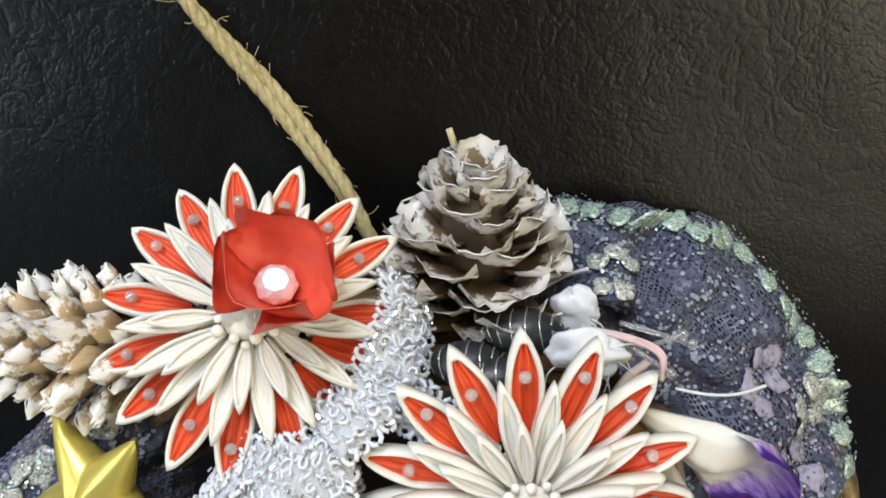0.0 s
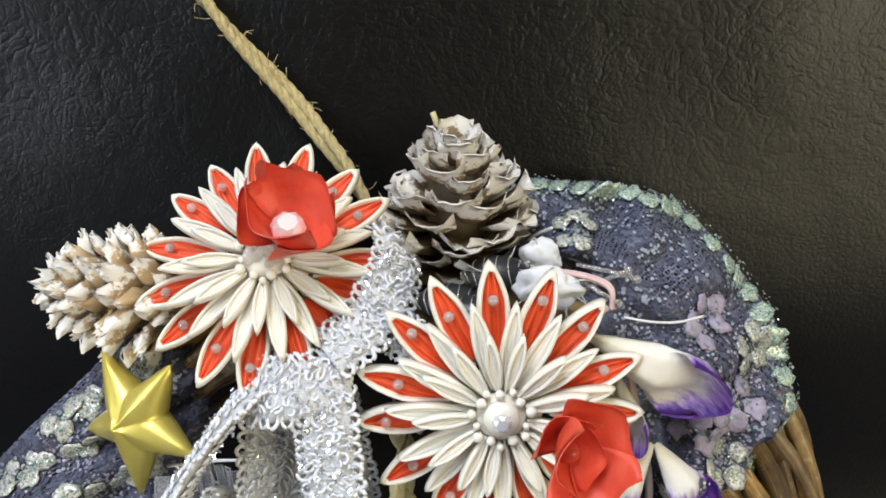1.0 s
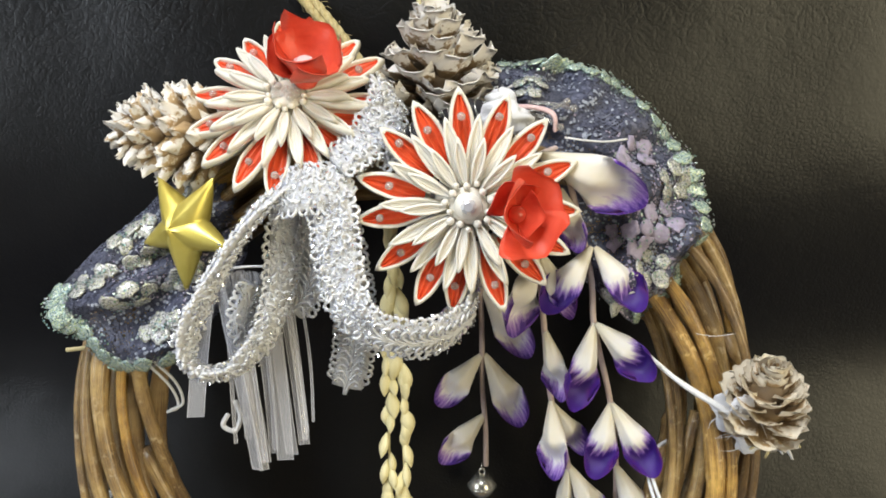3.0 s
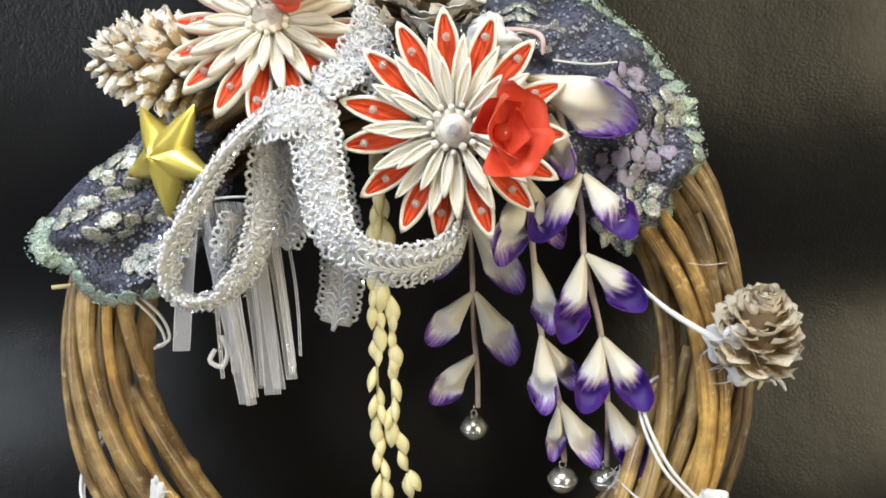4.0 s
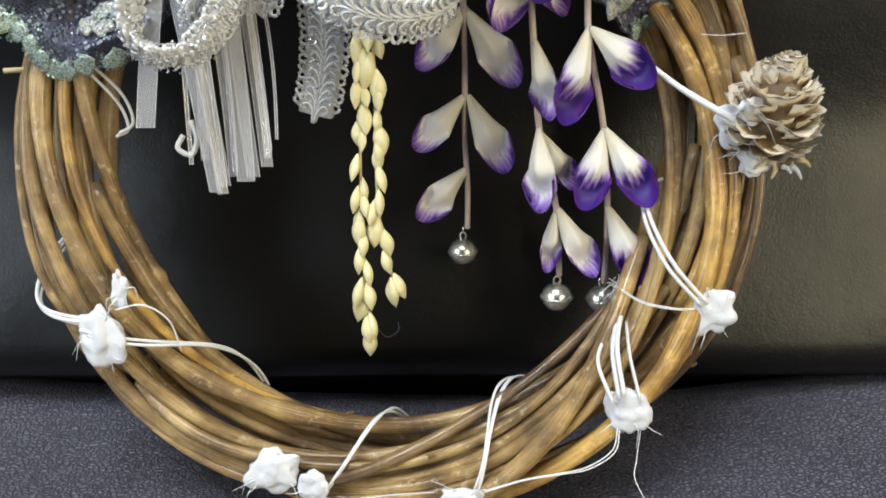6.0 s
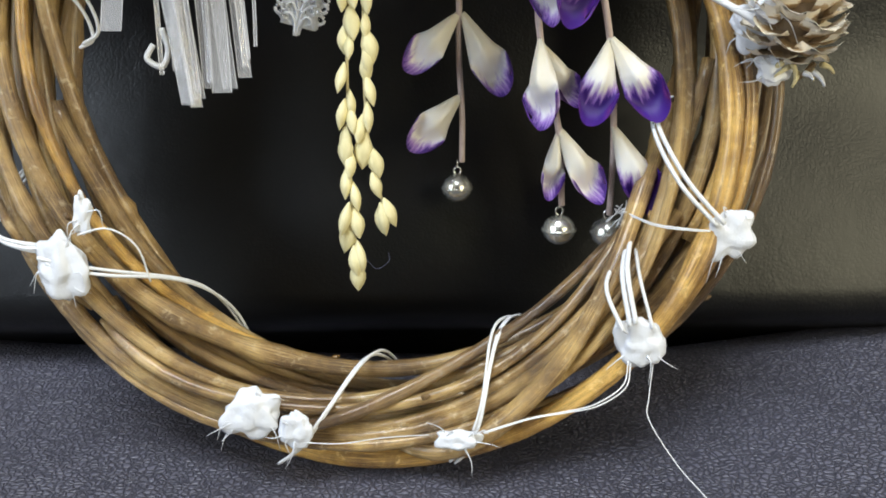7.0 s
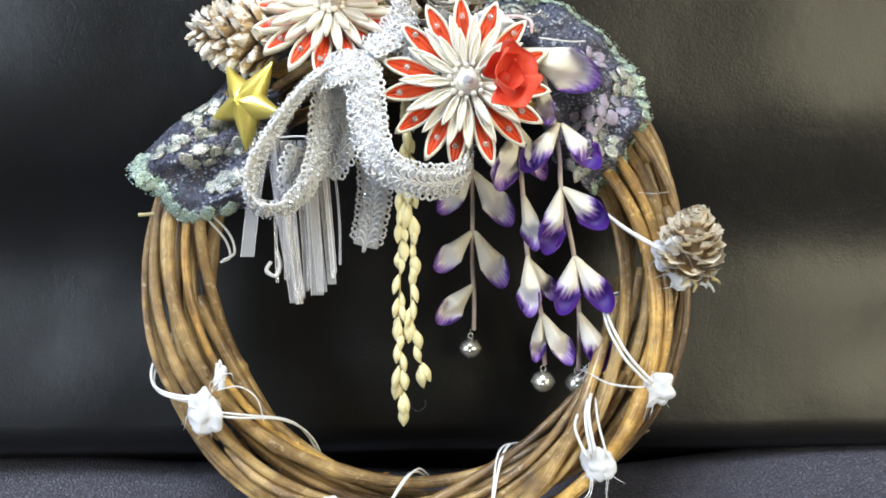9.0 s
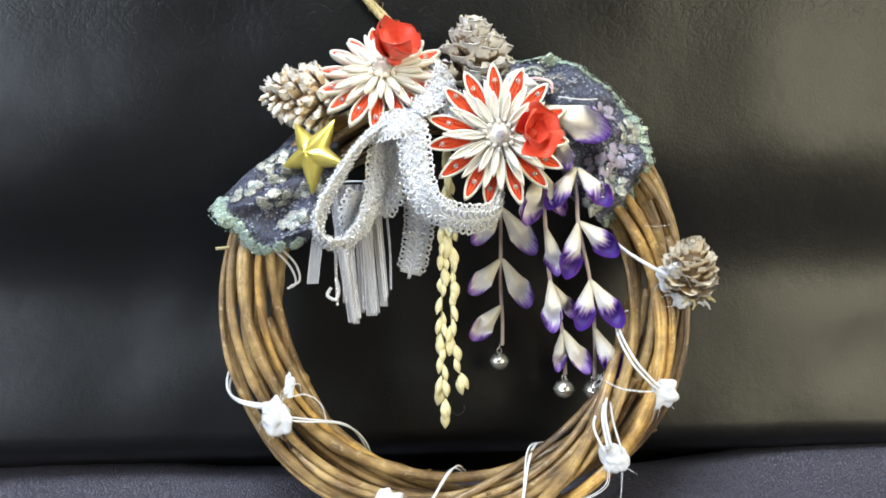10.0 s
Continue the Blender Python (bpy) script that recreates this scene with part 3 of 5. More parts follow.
def kanzashi(centre, normal, up, radius, turn, seed, label, rose_at, rose_normal, rose_size, rose_petals, rose_label, stone):
    rnd = random.Random(seed)
    m = frame_of(centre, normal, up)
    f = thing("silk_flower", centre, label, "flower")
    h = radius * 0.07
    outer = petal_shell("petal", radius * 0.68, radius * 0.112, h * 1.25, radius * 0.034, FABRIC, seed)
    lining = mesh_of("red_lining", *lining_data(radius * 0.64, radius * 0.092, h * 1.2, seed)[:2], RED)
    middle = petal_shell("petal", radius * 0.60, radius * 0.068, h * 1.0, radius * 0.030, FABRIC, seed + 3, True)
    inner = petal_shell("petal", radius * 0.42, radius * 0.052, h * 0.9, radius * 0.024, FABRIC, seed + 5, True)
    bead = ball("bead", (0, 0, 0), radius * 0.038, BEAD_GLASS, 12, 9)
    count = 15
    for i in range(count):
        a = turn + 360 * i / count + rnd.uniform(-3, 3)
        mp = m @ pose(0, 0, 0, 0, 0, a) @ pose(0, radius * 0.34, -h * 0.6, rnd.uniform(-7, 3), rnd.uniform(-8, 8), rnd.uniform(-2.5, 2.5))
        p = part("petal", outer, f, "cream silk petal with red inside", mp)
        part("red_lining", lining, p, "folded red silk", mp @ pose(0, 0.0004, 0.0001))
        part("bead", bead, p, "clear glass bead", mp @ pose(rnd.uniform(-0.0004, 0.0004), radius * rnd.uniform(0.36, 0.46), h * 0.25))
    for i in range(count):
        a = turn + 360 * (i + 0.5) / count + rnd.uniform(-4, 4)
        part("petal", middle, f, "", m @ pose(0, 0, 0, 0, 0, a) @ pose(0, radius * 0.18, h * 0.85, rnd.uniform(-2, 5), rnd.uniform(-14, 14), 0))
    for i in range(13):
        a = turn + 360 * (i + 0.2) / 13 + rnd.uniform(-5, 5)
        part("petal", inner, f, "", m @ pose(0, 0, 0, 0, 0, a) @ pose(0, radius * 0.17, h * 1.5, rnd.uniform(5, 12), rnd.uniform(-15, 15), 0))
    part("flower_base", ball("flower_base", (0, 0, 0), radius * 0.3, FABRIC, 18, 8, (1, 1, 0.32)), f, "", m @ pose(0, 0, -h))
    for i in range(14):
        q = radius * (0.032, 0.026, 0.037)[i % 3]
        pearl = ball("pearl", (0, 0, 0), q, PEARL, 12, 8)
        part("pearl", pearl, f, "", m @ pose(0, 0, 0, 0, 0, 360 * i / 14 + rnd.uniform(-5, 5)) @ pose(0, radius * (0.185 + 0.03 * (i % 2) - 0.015), h * 2.0))
    part("flower_heart", ball("flower_heart", (0, 0, 0), radius * 0.17, FABRIC, 16, 8, (1, 1, 0.3)), f, "", m @ pose(0, 0, h * 1.3))
    if stone != "bead":
        for _ in range(12):
            part("bead", bead, f, "clear glass bead", m @ pose(rnd.gauss(0, 1) * radius * 0.07, rnd.gauss(0, 1) * radius * 0.06, h * 2.0))
    else:
        part("pearl_cup", ball("pearl_cup", (0, 0, 0), radius * 0.122, PEARL, 20, 12, (1, 1, 0.6)), f, "", m @ pose(0, 0, h * 1.95))
        gem("cut_stone", m @ pose(0, 0, h * 2.85), radius * 0.07, f, "clear cut rhinestone")
    # the small red satin bloom fixed on it
    mr = frame_of(rose_at, rose_normal, up)
    bloom = part("red_bloom", ball("red_bloom", (0, 0, 0), rose_size * 0.32, ROSE_RED, 12, 8, (1, 1, 0.6)), f, rose_label, mr)
    for i, (turned, lean, grow) in enumerate(rose_petals):
        me = rose_petal("bloom_petal", rose_size * grow, seed + i * 3.7, 1.0 if i % 2 else 0.75)
        part("bloom_petal", me, bloom, "", mr @ pose(0, 0, 0, 0, 0, turned) @ pose(0, rose_size * 0.08, rose_size * (0.06 + 0.03 * i), lean, 0, 0))
    if stone == "gem":
        gem("cut_stone", mr @ pose(0, 0, rose_size * 0.45), rose_size * 0.36, bloom, "clear cut rhinestone")
    else:
        part("red_bead", ball("red_bead", (0, 0, 0), rose_size * 0.26, RED_GLASS, 14, 9), bloom, "translucent red bead", mr @ pose(0, 0, rose_size * 0.38))
    return f


RED_GLASS = clear("red_glass", (0.95, 0.16, 0.1), 0.12, 1.45, 0.6)
kanzashi((0.0165, 0.111, 0.1735), (0.02, -0.99, 0.06), (0, 0, 1), 0.0315, 4, 11, "cream and red folded silk flower facing forward on the wreath",
         (0.0285, 0.0985, 0.1725), (0.12, -0.95, 0.18), 0.0092, ((-55, 6, 1.12), (-150, 6, 1.12), (22, 20, 0.85), (95, 48, 0.98), (-100, 28, 0.7)), "red satin bloom with a red bead", "bead")
kanzashi((-0.0345, 0.1255, 0.2025), (0.05, -0.80, 0.60), (0, 0.6, 0.8), 0.0305, 10, 23, "cream and red folded silk flower tilted upward on the wreath",
         (-0.0288, 0.1228, 0.2080), (0.15, -0.68, 0.72), 0.0108, ((58, 26, 1.05), (-38, 30, 1.1), (-125, 24, 1.0), (140, 34, 1.0), (5, 12, 0.85)), "red satin bow with a cut stone", "gem")


# ---- cones ----
def cone_leaf(name, length, w, curl, material, seed, point=0.0):
    """A woody scale along +y, spoon-shaped, with thickness and a ragged rim."""
    nu, nv, top, low, faces, uvs = 8, 7, [], [], [], []
    for j in range(nv + 1):
        s = j / nv
        ws = w * (0.28 + 0.78 * math.sin(min(1.0, s * 1.05) * 1.75) ** 1.1) * (1 - point * max(0.0, s - 0.55) / 0.5)
        for i in range(nu + 1):
            u = -1 + 2 * i / nu
            y = length * (s * (1 - 0.22 * u * u * s) + 0.14 * s * noise.noise((seed, u * 4.5, 2)))
            z = length * (curl * s * s + 0.16 * u * u * (0.3 + s) + 0.11 * s * noise.noise((seed + 4, u * 3.4, s * 3)))
            top.append(Vector((u * ws, y, z)))
            low.append(Vector((u * ws * 0.96, y - 0.0001, z - length * (0.06 - 0.035 * s))))
            uvs.append(((u + 1) / 2, s))
    n = len(top)
    for j in range(nv):
        for i in range(nu):
            a = j * (nu + 1) + i
            q = (a, a + 1, a + nu + 2, a + nu + 1)
            faces += [q, tuple(k + n for k in q[::-1])]
    for i in range(nu):
        a = nv * (nu + 1) + i
        faces.append((a + 1, a, a + n, a + 1 + n))
    for j in range(nv):
        for a, b in ((j * (nu + 1), (j + 1) * (nu + 1)), ((j + 1) * (nu + 1) + nu, j * (nu + 1) + nu)):
            faces.append((a, b, b + n, a + n))
    return mesh_of(name, top + low, faces, material, True, uvs + uvs)


def pine_cone(base, axis, height, leaf, width, count, open_low, open_high, curl, material, seed, label, belly, point=0.0, up=(0, -1, 0.3)):
    rnd = random.Random(seed)
    m = frame_of(base, axis, up)
    c = thing("pine_cone", base, label, "pine cone", "pine cones on the wreath")
    part("core", ball("core", (0, 0, height * 0.42), height * 0.45, material, 10, 8, (0.45, 0.45, 0.95)), c, "", m)
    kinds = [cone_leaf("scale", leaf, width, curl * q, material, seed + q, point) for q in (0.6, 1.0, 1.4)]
    for k in range(count):
        s = k / (count - 1)
        size = (0.55 + 0.45 * math.sin(math.pi * (belly + (0.97 - belly) * s)) if s > 0.1 else 0.75) * rnd.uniform(0.9, 1.1)
        lean = open_low + (open_high - open_low) * s ** 2.0 + rnd.uniform(-13, 13)
        core = height * 0.15 * math.sin(math.pi * (0.25 + 0.7 * s))
        mp = m @ pose(0, 0, height * (0.06 + 0.74 * s), 0, 0, k * 137.5 + rnd.uniform(-8, 8)) @ pose(0, core, 0, lean, rnd.uniform(-10, 10), rnd.uniform(-8, 8)) @ Matrix.Diagonal((size, size, size, 1))
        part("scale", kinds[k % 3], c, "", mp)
    return c


pine_cone((0.0072, 0.146, 0.193), (0.0, -0.12, 0.99), 0.038, 0.0138, 0.0062, 62, -4, 50, 0.20, CONE_PALE, 3, "white-frosted open pine cone standing on top of the wreath", 0.32)
pine_cone((0.1022, 0.1225, 0.1010), (0.0, -0.40, 0.90), 0.031, 0.0088, 0.0048, 56, 0, 66, 0.25, CONE_BROWN, 5, "tan pine cone with white glue on the side of the wreath", 0.3)
pine_cone((-0.052, 0.133, 0.1905), (-0.97, -0.08, 0.14), 0.041, 0.0116, 0.0036, 92, 20, 46, 0.16, CONE_TAN, 8, "white-frosted long pine cone lying beside a silk flower", 0.35, 0.95)


# ---- gold star ----
def gold_star():
    c, big, small = Vector((-0.0654, 0.1190, 0.1668)), 0.0194, 0.0080
    m = frame_of(c, (-0.40, -0.9, 0.12))
    nr, na, verts, faces = 9, 80, [], []
    for side in (1, -1):
        o = len(verts)
        verts.append(Vector((0, 0, side * 0.0078)))
        for j in range(1, nr + 1):
            q = j / nr
            for k in range(na):
                a = 2 * math.pi * k / na
                t = abs(((k / na * 5) % 1) * 2 - 1)
                f = (1 - t) * math.pi / 5
                bx, by = small * math.cos(math.pi / 5), small * math.sin(math.pi / 5)
                edge = big * by / abs((bx - big) * math.sin(f) - by * math.cos(f)) * (1 - 0.06 * max(0, t - 0.9) / 0.1)
                ax, la = edge * q * math.cos(f), edge * q * math.sin(f)
                w = (big - ax) * by / (big - bx)
                z = 1.04 * w * math.sqrt(max(0.0, 1 - min(1.0, la / max(w, 1e-6)) ** 2)) * (1 - 0.12 * (1 - t))
                verts.append(Vector((math.cos(a) * edge * q, math.sin(a) * edge * q, side * z)))
        for k in range(na):
            j = (k + 1) % na
            faces.append((o, o + 1 + k, o + 1 + j)[::side])
            for i in range(nr - 1):
                faces.append((o + 1 + i * na + k, o + 1 + (i + 1) * na + k, o + 1 + (i + 1) * na + j, o + 1 + i * na + j)[::side])
    bm = bmesh.new()
    tmp = mesh_of("gold_star", verts, faces, GOLD)
    bm.from_mesh(tmp)
    bmesh.ops.remove_doubles(bm, verts=bm.verts[:], dist=0.00004)
    bm.to_mesh(tmp)
    bm.free()
    ob = tagged(new("gold_star", tmp), "puffed matt gold star ornament beside a pine cone", "star")
    ob.matrix_basis = m @ pose(0, 0, 0, 0, 0, -17)
    return ob


gold_star()


# ---- silver braid ribbon ----
def braid_band(name, points, normals, width, seed, parent, fern=(0.0, 1.0)):
    """A chenille band with a scalloped edge, a fern of cord hooks on its face and silver threads."""
    rnd = random.Random(seed)
    path = smooth_path(points, 10)
    nrm = smooth_path(normals, 10)
    total = sum((path[i + 1] - path[i]).length for i in range(len(path) - 1))
    run = [0.0]
    for i in range(len(path) - 1):
        run.append(run[-1] + (path[i + 1] - path[i]).length)

    def at(d):
        d = min(max(d, 0.0), total - 1e-6)
        i = max(k for k in range(len(run)) if run[k] <= d)
        i = min(i, len(path) - 2)
        f = (d - run[i]) / max(1e-9, run[i + 1] - run[i])
        p, n = path[i].lerp(path[i + 1], f), nrm[i].lerp(nrm[i + 1], f)
        t = (path[min(i + 2, len(path) - 1)] - path[max(i - 1, 0)]).normalized()
        n = (n - t * n.dot(t)).normalized()
        return p, t, t.cross(n), n

    step, half = 0.0026, width / 2
    count = max(3, int(total / step))
    hooks, silver = [], []
    # the thin woven band itself
    rows, around_n, verts, faces = int(total / 0.0007), 16, [], []
    for k in range(rows + 1):
        p, t, s, n = at(total * k / rows)
        d = total * k / rows
        for i in range(around_n):
            a = 2 * math.pi * i / around_n
            fluff = 0.82 + 0.2 * noise.noise((d * 620, a * 2.6, seed)) + 0.1 * noise.noise((d * 2300, a * 6, seed + 5))
            ca, sa = math.cos(a), math.sin(a)
            verts.append(p + s * (math.copysign(abs(ca) ** 0.8, ca) * half * fluff) + n * (sa * 0.0015 * fluff))
    for k in range(rows):
        for i in range(around_n):
            j = (i + 1) % around_n
            faces.append((k * around_n + i, k * around_n + j, (k + 1) * around_n + j, (k + 1) * around_n + i))
    faces += [tuple(range(around_n))[::-1], tuple(rows * around_n + i for i in range(around_n))]

    def loop(c, x, y, lift, long, wide, thick, turn=5.6, ph=0.0):
        """One crocheted loop of cord."""
        pts = [c + x * (math.cos(a + ph) * long) + y * (math.sin(a + ph) * wide) + lift * (0.5 + 0.5 * math.cos(a)) for a in [turn * z / 9 for z in range(10)]]
        return tube_data(pts, thick, 5)

    for k in range(count):
        p, t, s, n = at((k + 0.5) * step + rnd.uniform(-0.0002, 0.0002))
        ferned = fern[0] <= k / count <= fern[1]
        for sg in (-1, 1):
            # rounded scallop loops along each edge
            c = p + s * (sg * half * rnd.uniform(0.78, 0.9)) + t * rnd.uniform(-0.0003, 0.0003)
            hooks.append(loop(c, s * sg, t, n * rnd.uniform(-0.0008, 0.0008), 0.0018, 0.0013, rnd.uniform(0.00042, 0.00052), 6.0, rnd.uniform(-0.5, 0.5)))
            hooks.append(loop(c - s * (sg * 0.0008) + t * step * 0.5, s * sg, t, n * rnd.uniform(-0.001, 0.001), 0.0012, 0.0009, 0.00034, 5.6, rnd.uniform(0, 6)))
            for face in (1, -1):
                up = n * (face * 0.0013)
                if ferned:
                    w1 = rnd.uniform(0.88, 1.12)
                    hook = [p + s * (sg * half * x * w1) + t * (y * step) + up * z for x, y, z in ((0.05, 2.2, 0.9), (0.12, 0.9, 1.2), (0.38, 0.05, 1.4), (0.62, 0.25, 1.25), (0.66, 0.7, 1.0), (0.5, 0.75, 0.9))]
                    hooks.append(tube_data(smooth_path(hook, 3), 0.00042 * rnd.uniform(0.85, 1.1), 5))
                    continue
                # two rows of raised stitches across each half
                for row in (0.12, 0.34, 0.58):
                    c = p + s * (sg * half * (row + rnd.uniform(-0.06, 0.06))) + t * (step * (0.5 * (row > 0.4) + rnd.uniform(-0.12, 0.12))) + up * rnd.uniform(0.7, 1.0)
                    x = (s * sg * rnd.uniform(0.2, 1.0) + t * rnd.uniform(-0.4, 1.0) + n * rnd.uniform(-0.5, 0.5)).normalized()
                    hooks.append(loop(c, x, (n * face).cross(x).normalized(), n * (face * rnd.uniform(0.0005, 0.0010)), rnd.uniform(0.0008, 0.0016), rnd.uniform(0.0005, 0.0010), rnd.uniform(0.00026, 0.00044), rnd.uniform(3.6, 5.8), rnd.uniform(0, 6)))
        for _ in range(20):
            c = p + s * rnd.uniform(-half, half) + n * (rnd.choice((-1, 1)) * rnd.uniform(0.0014, 0.0024)) + t * rnd.uniform(-step, step) * 0.6
            d = Vector((rnd.uniform(-1, 1), rnd.uniform(-1, 1), rnd.uniform(-1, 1))).normalized()
            silver.append(tube_data([c - d * 0.0005, c + d * 0.0005], rnd.uniform(0.00016, 0.00030), 4))
    band = part(name, mesh_of(name, verts, faces, CHENILLE, True), parent)
    v, f, u = joined(hooks)
    tagged(part("cord_trim", mesh_of("cord_trim", v, f, CORD_WHITE, True), band, "looped white silk cord"), kind="stuff")
    v, f, u = joined(silver)
    tagged(part("silver_thread", mesh_of("silver_thread", v, f, TINSEL, False), band, "glinting silver threads"), kind="stuff")
    return band


ribbon = thing("braid_ribbon", (-0.028, 0.118, 0.18), "white and silver braided ribbon tied in loops on the wreath", "ribbon")
braid_band("left_loop", [(-0.028, 0.118, 0.183), (-0.040, 0.111, 0.174), (-0.052, 0.104, 0.157), (-0.0605, 0.100, 0.140), (-0.0595, 0.102, 0.1295), (-0.050, 0.107, 0.1285), (-0.0425, 0.112, 0.137), (-0.0385, 0.116, 0.150), (-0.0365, 0.118, 0.164), (-0.031, 0.121, 0.178)],
           [(-0.5, -0.4, 0.5), (-0.8, -0.2, 0.5), (-0.9, 0.1, 0.4), (-0.95, 0.1, 0.0), (-0.3, -0.3, -0.9), (0.2, -0.5, -0.8), (0.8, -0.5, -0.3), (0.8, -0.7, 0.0), (0.6, -0.8, 0.1), (0.3, -0.9, 0.2)], 0.0102, 1, ribbon, (0.0, 0.3))
braid_band("right_loop", [(-0.024, 0.117, 0.182), (-0.0205, 0.109, 0.174), (-0.0190, 0.105, 0.160), (-0.0155, 0.102, 0.147), (-0.0060, 0.1015, 0.1395), (0.0060, 0.106, 0.1375), (0.0150, 0.115, 0.1405), (0.0165, 0.123, 0.1490), (0.010, 0.128, 0.158)],
           [(0.0, -0.8, 0.6), (-0.1, -0.95, 0.3), (-0.1, -1, 0.1), (-0.2, -0.9, -0.3), (-0.1, -0.9, -0.45), (0.25, -0.85, -0.4), (0.8, -0.4, -0.4), (0.9, 0.2, 0.1), (0.3, 0.5, 0.8)], 0.0126, 2, ribbon, (0.45, 1.0))
braid_band("hanging_tail", [(-0.0225, 0.122, 0.172), (-0.0210, 0.128, 0.155), (-0.0195, 0.132, 0.139), (-0.0208, 0.136, 0.1245), (-0.0243, 0.138, 0.1105)], [(0, -1, 0)] * 5, 0.0125, 3, ribbon)
braid_band("hidden_loop", [(-0.028, 0.122, 0.176), (-0.0290, 0.1235, 0.162), (-0.0315, 0.1250, 0.148), (-0.0375, 0.1255, 0.140)], [(-0.2, -1, 0)] * 4, 0.0105, 4, ribbon, (0.4, 1.0))
braid_band("back_loop", [(-0.046, 0.117, 0.150), (-0.0500, 0.1175, 0.140), (-0.0480, 0.1190, 0.131)], [(0.4, -0.9, 0)] * 3, 0.0075, 9, ribbon)
braid_band("knot", [(-0.038, 0.115, 0.176), (-0.031, 0.110, 0.178), (-0.024, 0.1095, 0.179), (-0.016, 0.113, 0.180)], [(0, -0.9, 0.5)] * 4, 0.0140, 5, ribbon, (2, 2))
braid_band("upper_loop", [(-0.020, 0.113, 0.185), (-0.0125, 0.117, 0.190), (-0.0075, 0.124, 0.196), (-0.0065, 0.132, 0.203), (-0.011, 0.140, 0.206)], [(-0.2, -0.7, 0.8), (0.2, -0.7, 0.8), (0.5, -0.6, 0.7), (0.8, -0.3, 0.5), (0.4, 0.2, 0.8)], 0.0125, 6, ribbon, (2, 2))
braid_band("under_loop", [(-0.006, 0.121, 0.188), (0.000, 0.119, 0.183), (0.004, 0.118, 0.176), (0.0, 0.120, 0.166)], [(0.2, -0.8, 0.6)] * 4, 0.0095, 7, ribbon)


# ---- clear film strips ----
film = thing("film_tassel", (-0.05, 0.122, 0.152), "tassel of clear plastic film strips hanging behind the ribbon", "tassel")
rnd = random.Random(31)
for x0, x1, z1, w, y, turned in ((-0.0600, -0.0672, 0.1088, 0.0052, 0.1185, 0.1), (-0.0560, -0.0570, 0.098, 0.0012, 0.123, 0.6), (-0.0575, -0.0500, 0.0905, 0.0036, 0.1205, -0.3), (-0.0560, -0.0482, 0.0898, 0.0030, 0.1215, 0.9),
                                 (-0.0545, -0.0492, 0.0915, 0.0026, 0.1230, -0.8), (-0.0525, -0.0475, 0.0920, 0.0030, 0.1222, 0.5), (-0.0500, -0.0470, 0.0935, 0.0024, 0.1200, -1.0), (-0.0495, -0.0458, 0.0945, 0.0020, 0.1235, 0.2),
                                 (-0.0520, -0.0535, 0.0990, 0.0022, 0.1245, 0.7), (-0.0470, -0.0446, 0.0960, 0.0018, 0.1225, -0.5), (-0.0440, -0.0412, 0.0935, 0.0050, 0.1210, 0.15), (-0.0425, -0.0395, 0.0945, 0.0040, 0.1228, -0.2),
                                 (-0.0400, -0.0358, 0.0972, 0.0034, 0.1240, 0.25), (-0.0385, -0.0348, 0.1000, 0.0016, 0.1215, 0.9), (-0.0370, -0.0340, 0.1020, 0.0010, 0.1220, 0.3), (-0.0355, -0.0325, 0.1050, 0.0009, 0.1235, -0.2)):
    n, verts, faces, edges = 12, [], [], []
    bow = rnd.uniform(-0.0012, 0.0012)
    for k in range(n + 1):
        s = k / n
        c = Vector((x0 + (x1 - x0) * s ** 1.15 + bow * math.sin(s * 3.1), y + 0.002 * math.sin(s * 3) - 0.001, 0.153 + (z1 - 0.153) * s))
        a = turned * (1 - s * 0.35)
        d, e = Vector((math.cos(a), math.sin(a), 0)), Vector((-math.sin(a), math.cos(a), 0)) * 0.00013
        rim = 0.00016
        verts += [c - d * w / 2 - e, c - d * (w / 2 - rim) - e, c + d * (w / 2 - rim) - e, c + d * w / 2 - e, c + d * w / 2 + e, c + d * (w / 2 - rim) + e, c - d * (w / 2 - rim) + e, c - d * w / 2 + e]
    for k in range(n):
        for i in range(8):
            j = (i + 1) % 8
            faces.append((k * 8 + i, k * 8 + j, k * 8 + 8 + j, k * 8 + 8 + i))
            edges.append(0 if i in (1, 5) else 1)
    faces += [tuple(range(7, -1, -1)), tuple(n * 8 + i for i in range(8))]
    me = mesh_of("film_strip", verts, faces, [FILM, LIT_FILM_EDGE], False)
    me.polygons.foreach_set("material_index", edges + [1, 1])
    part("film_strip", me, film)
part("tassel_cord", tube("tassel_cord", smooth_path([(-0.061, 0.121, 0.1535), (-0.048, 0.122, 0.1545), (-0.034, 0.123, 0.1535)], 6), 0.0004, CORD_WHITE, 6), film)


# ---- rice ear ----
def rice_grain():
    v, f, _ = ball_data((0, 0, 0), 1.0, 8, 9)
    out = []
    for p in v:
        t = (1 - p.z) / 2
        w = math.sin(math.pi * min(1, 0.05 + 0.95 * t) ** 1.1) ** 1.0
        w = max(w, 0.06)
        r = math.hypot(p.x, p.y) or 1
        ridge = 1 + 0.16 * math.cos(2 * math.atan2(p.y, p.x))
        out.append(Vector((p.x / r * w * 0.0020 * ridge, p.y / r * w * 0.0016, -t * 0.0092)) if r != 1 or p.x or p.y else Vector((0, 0, -t * 0.0092)))
    return mesh_of("grain", out, f, GRAIN)


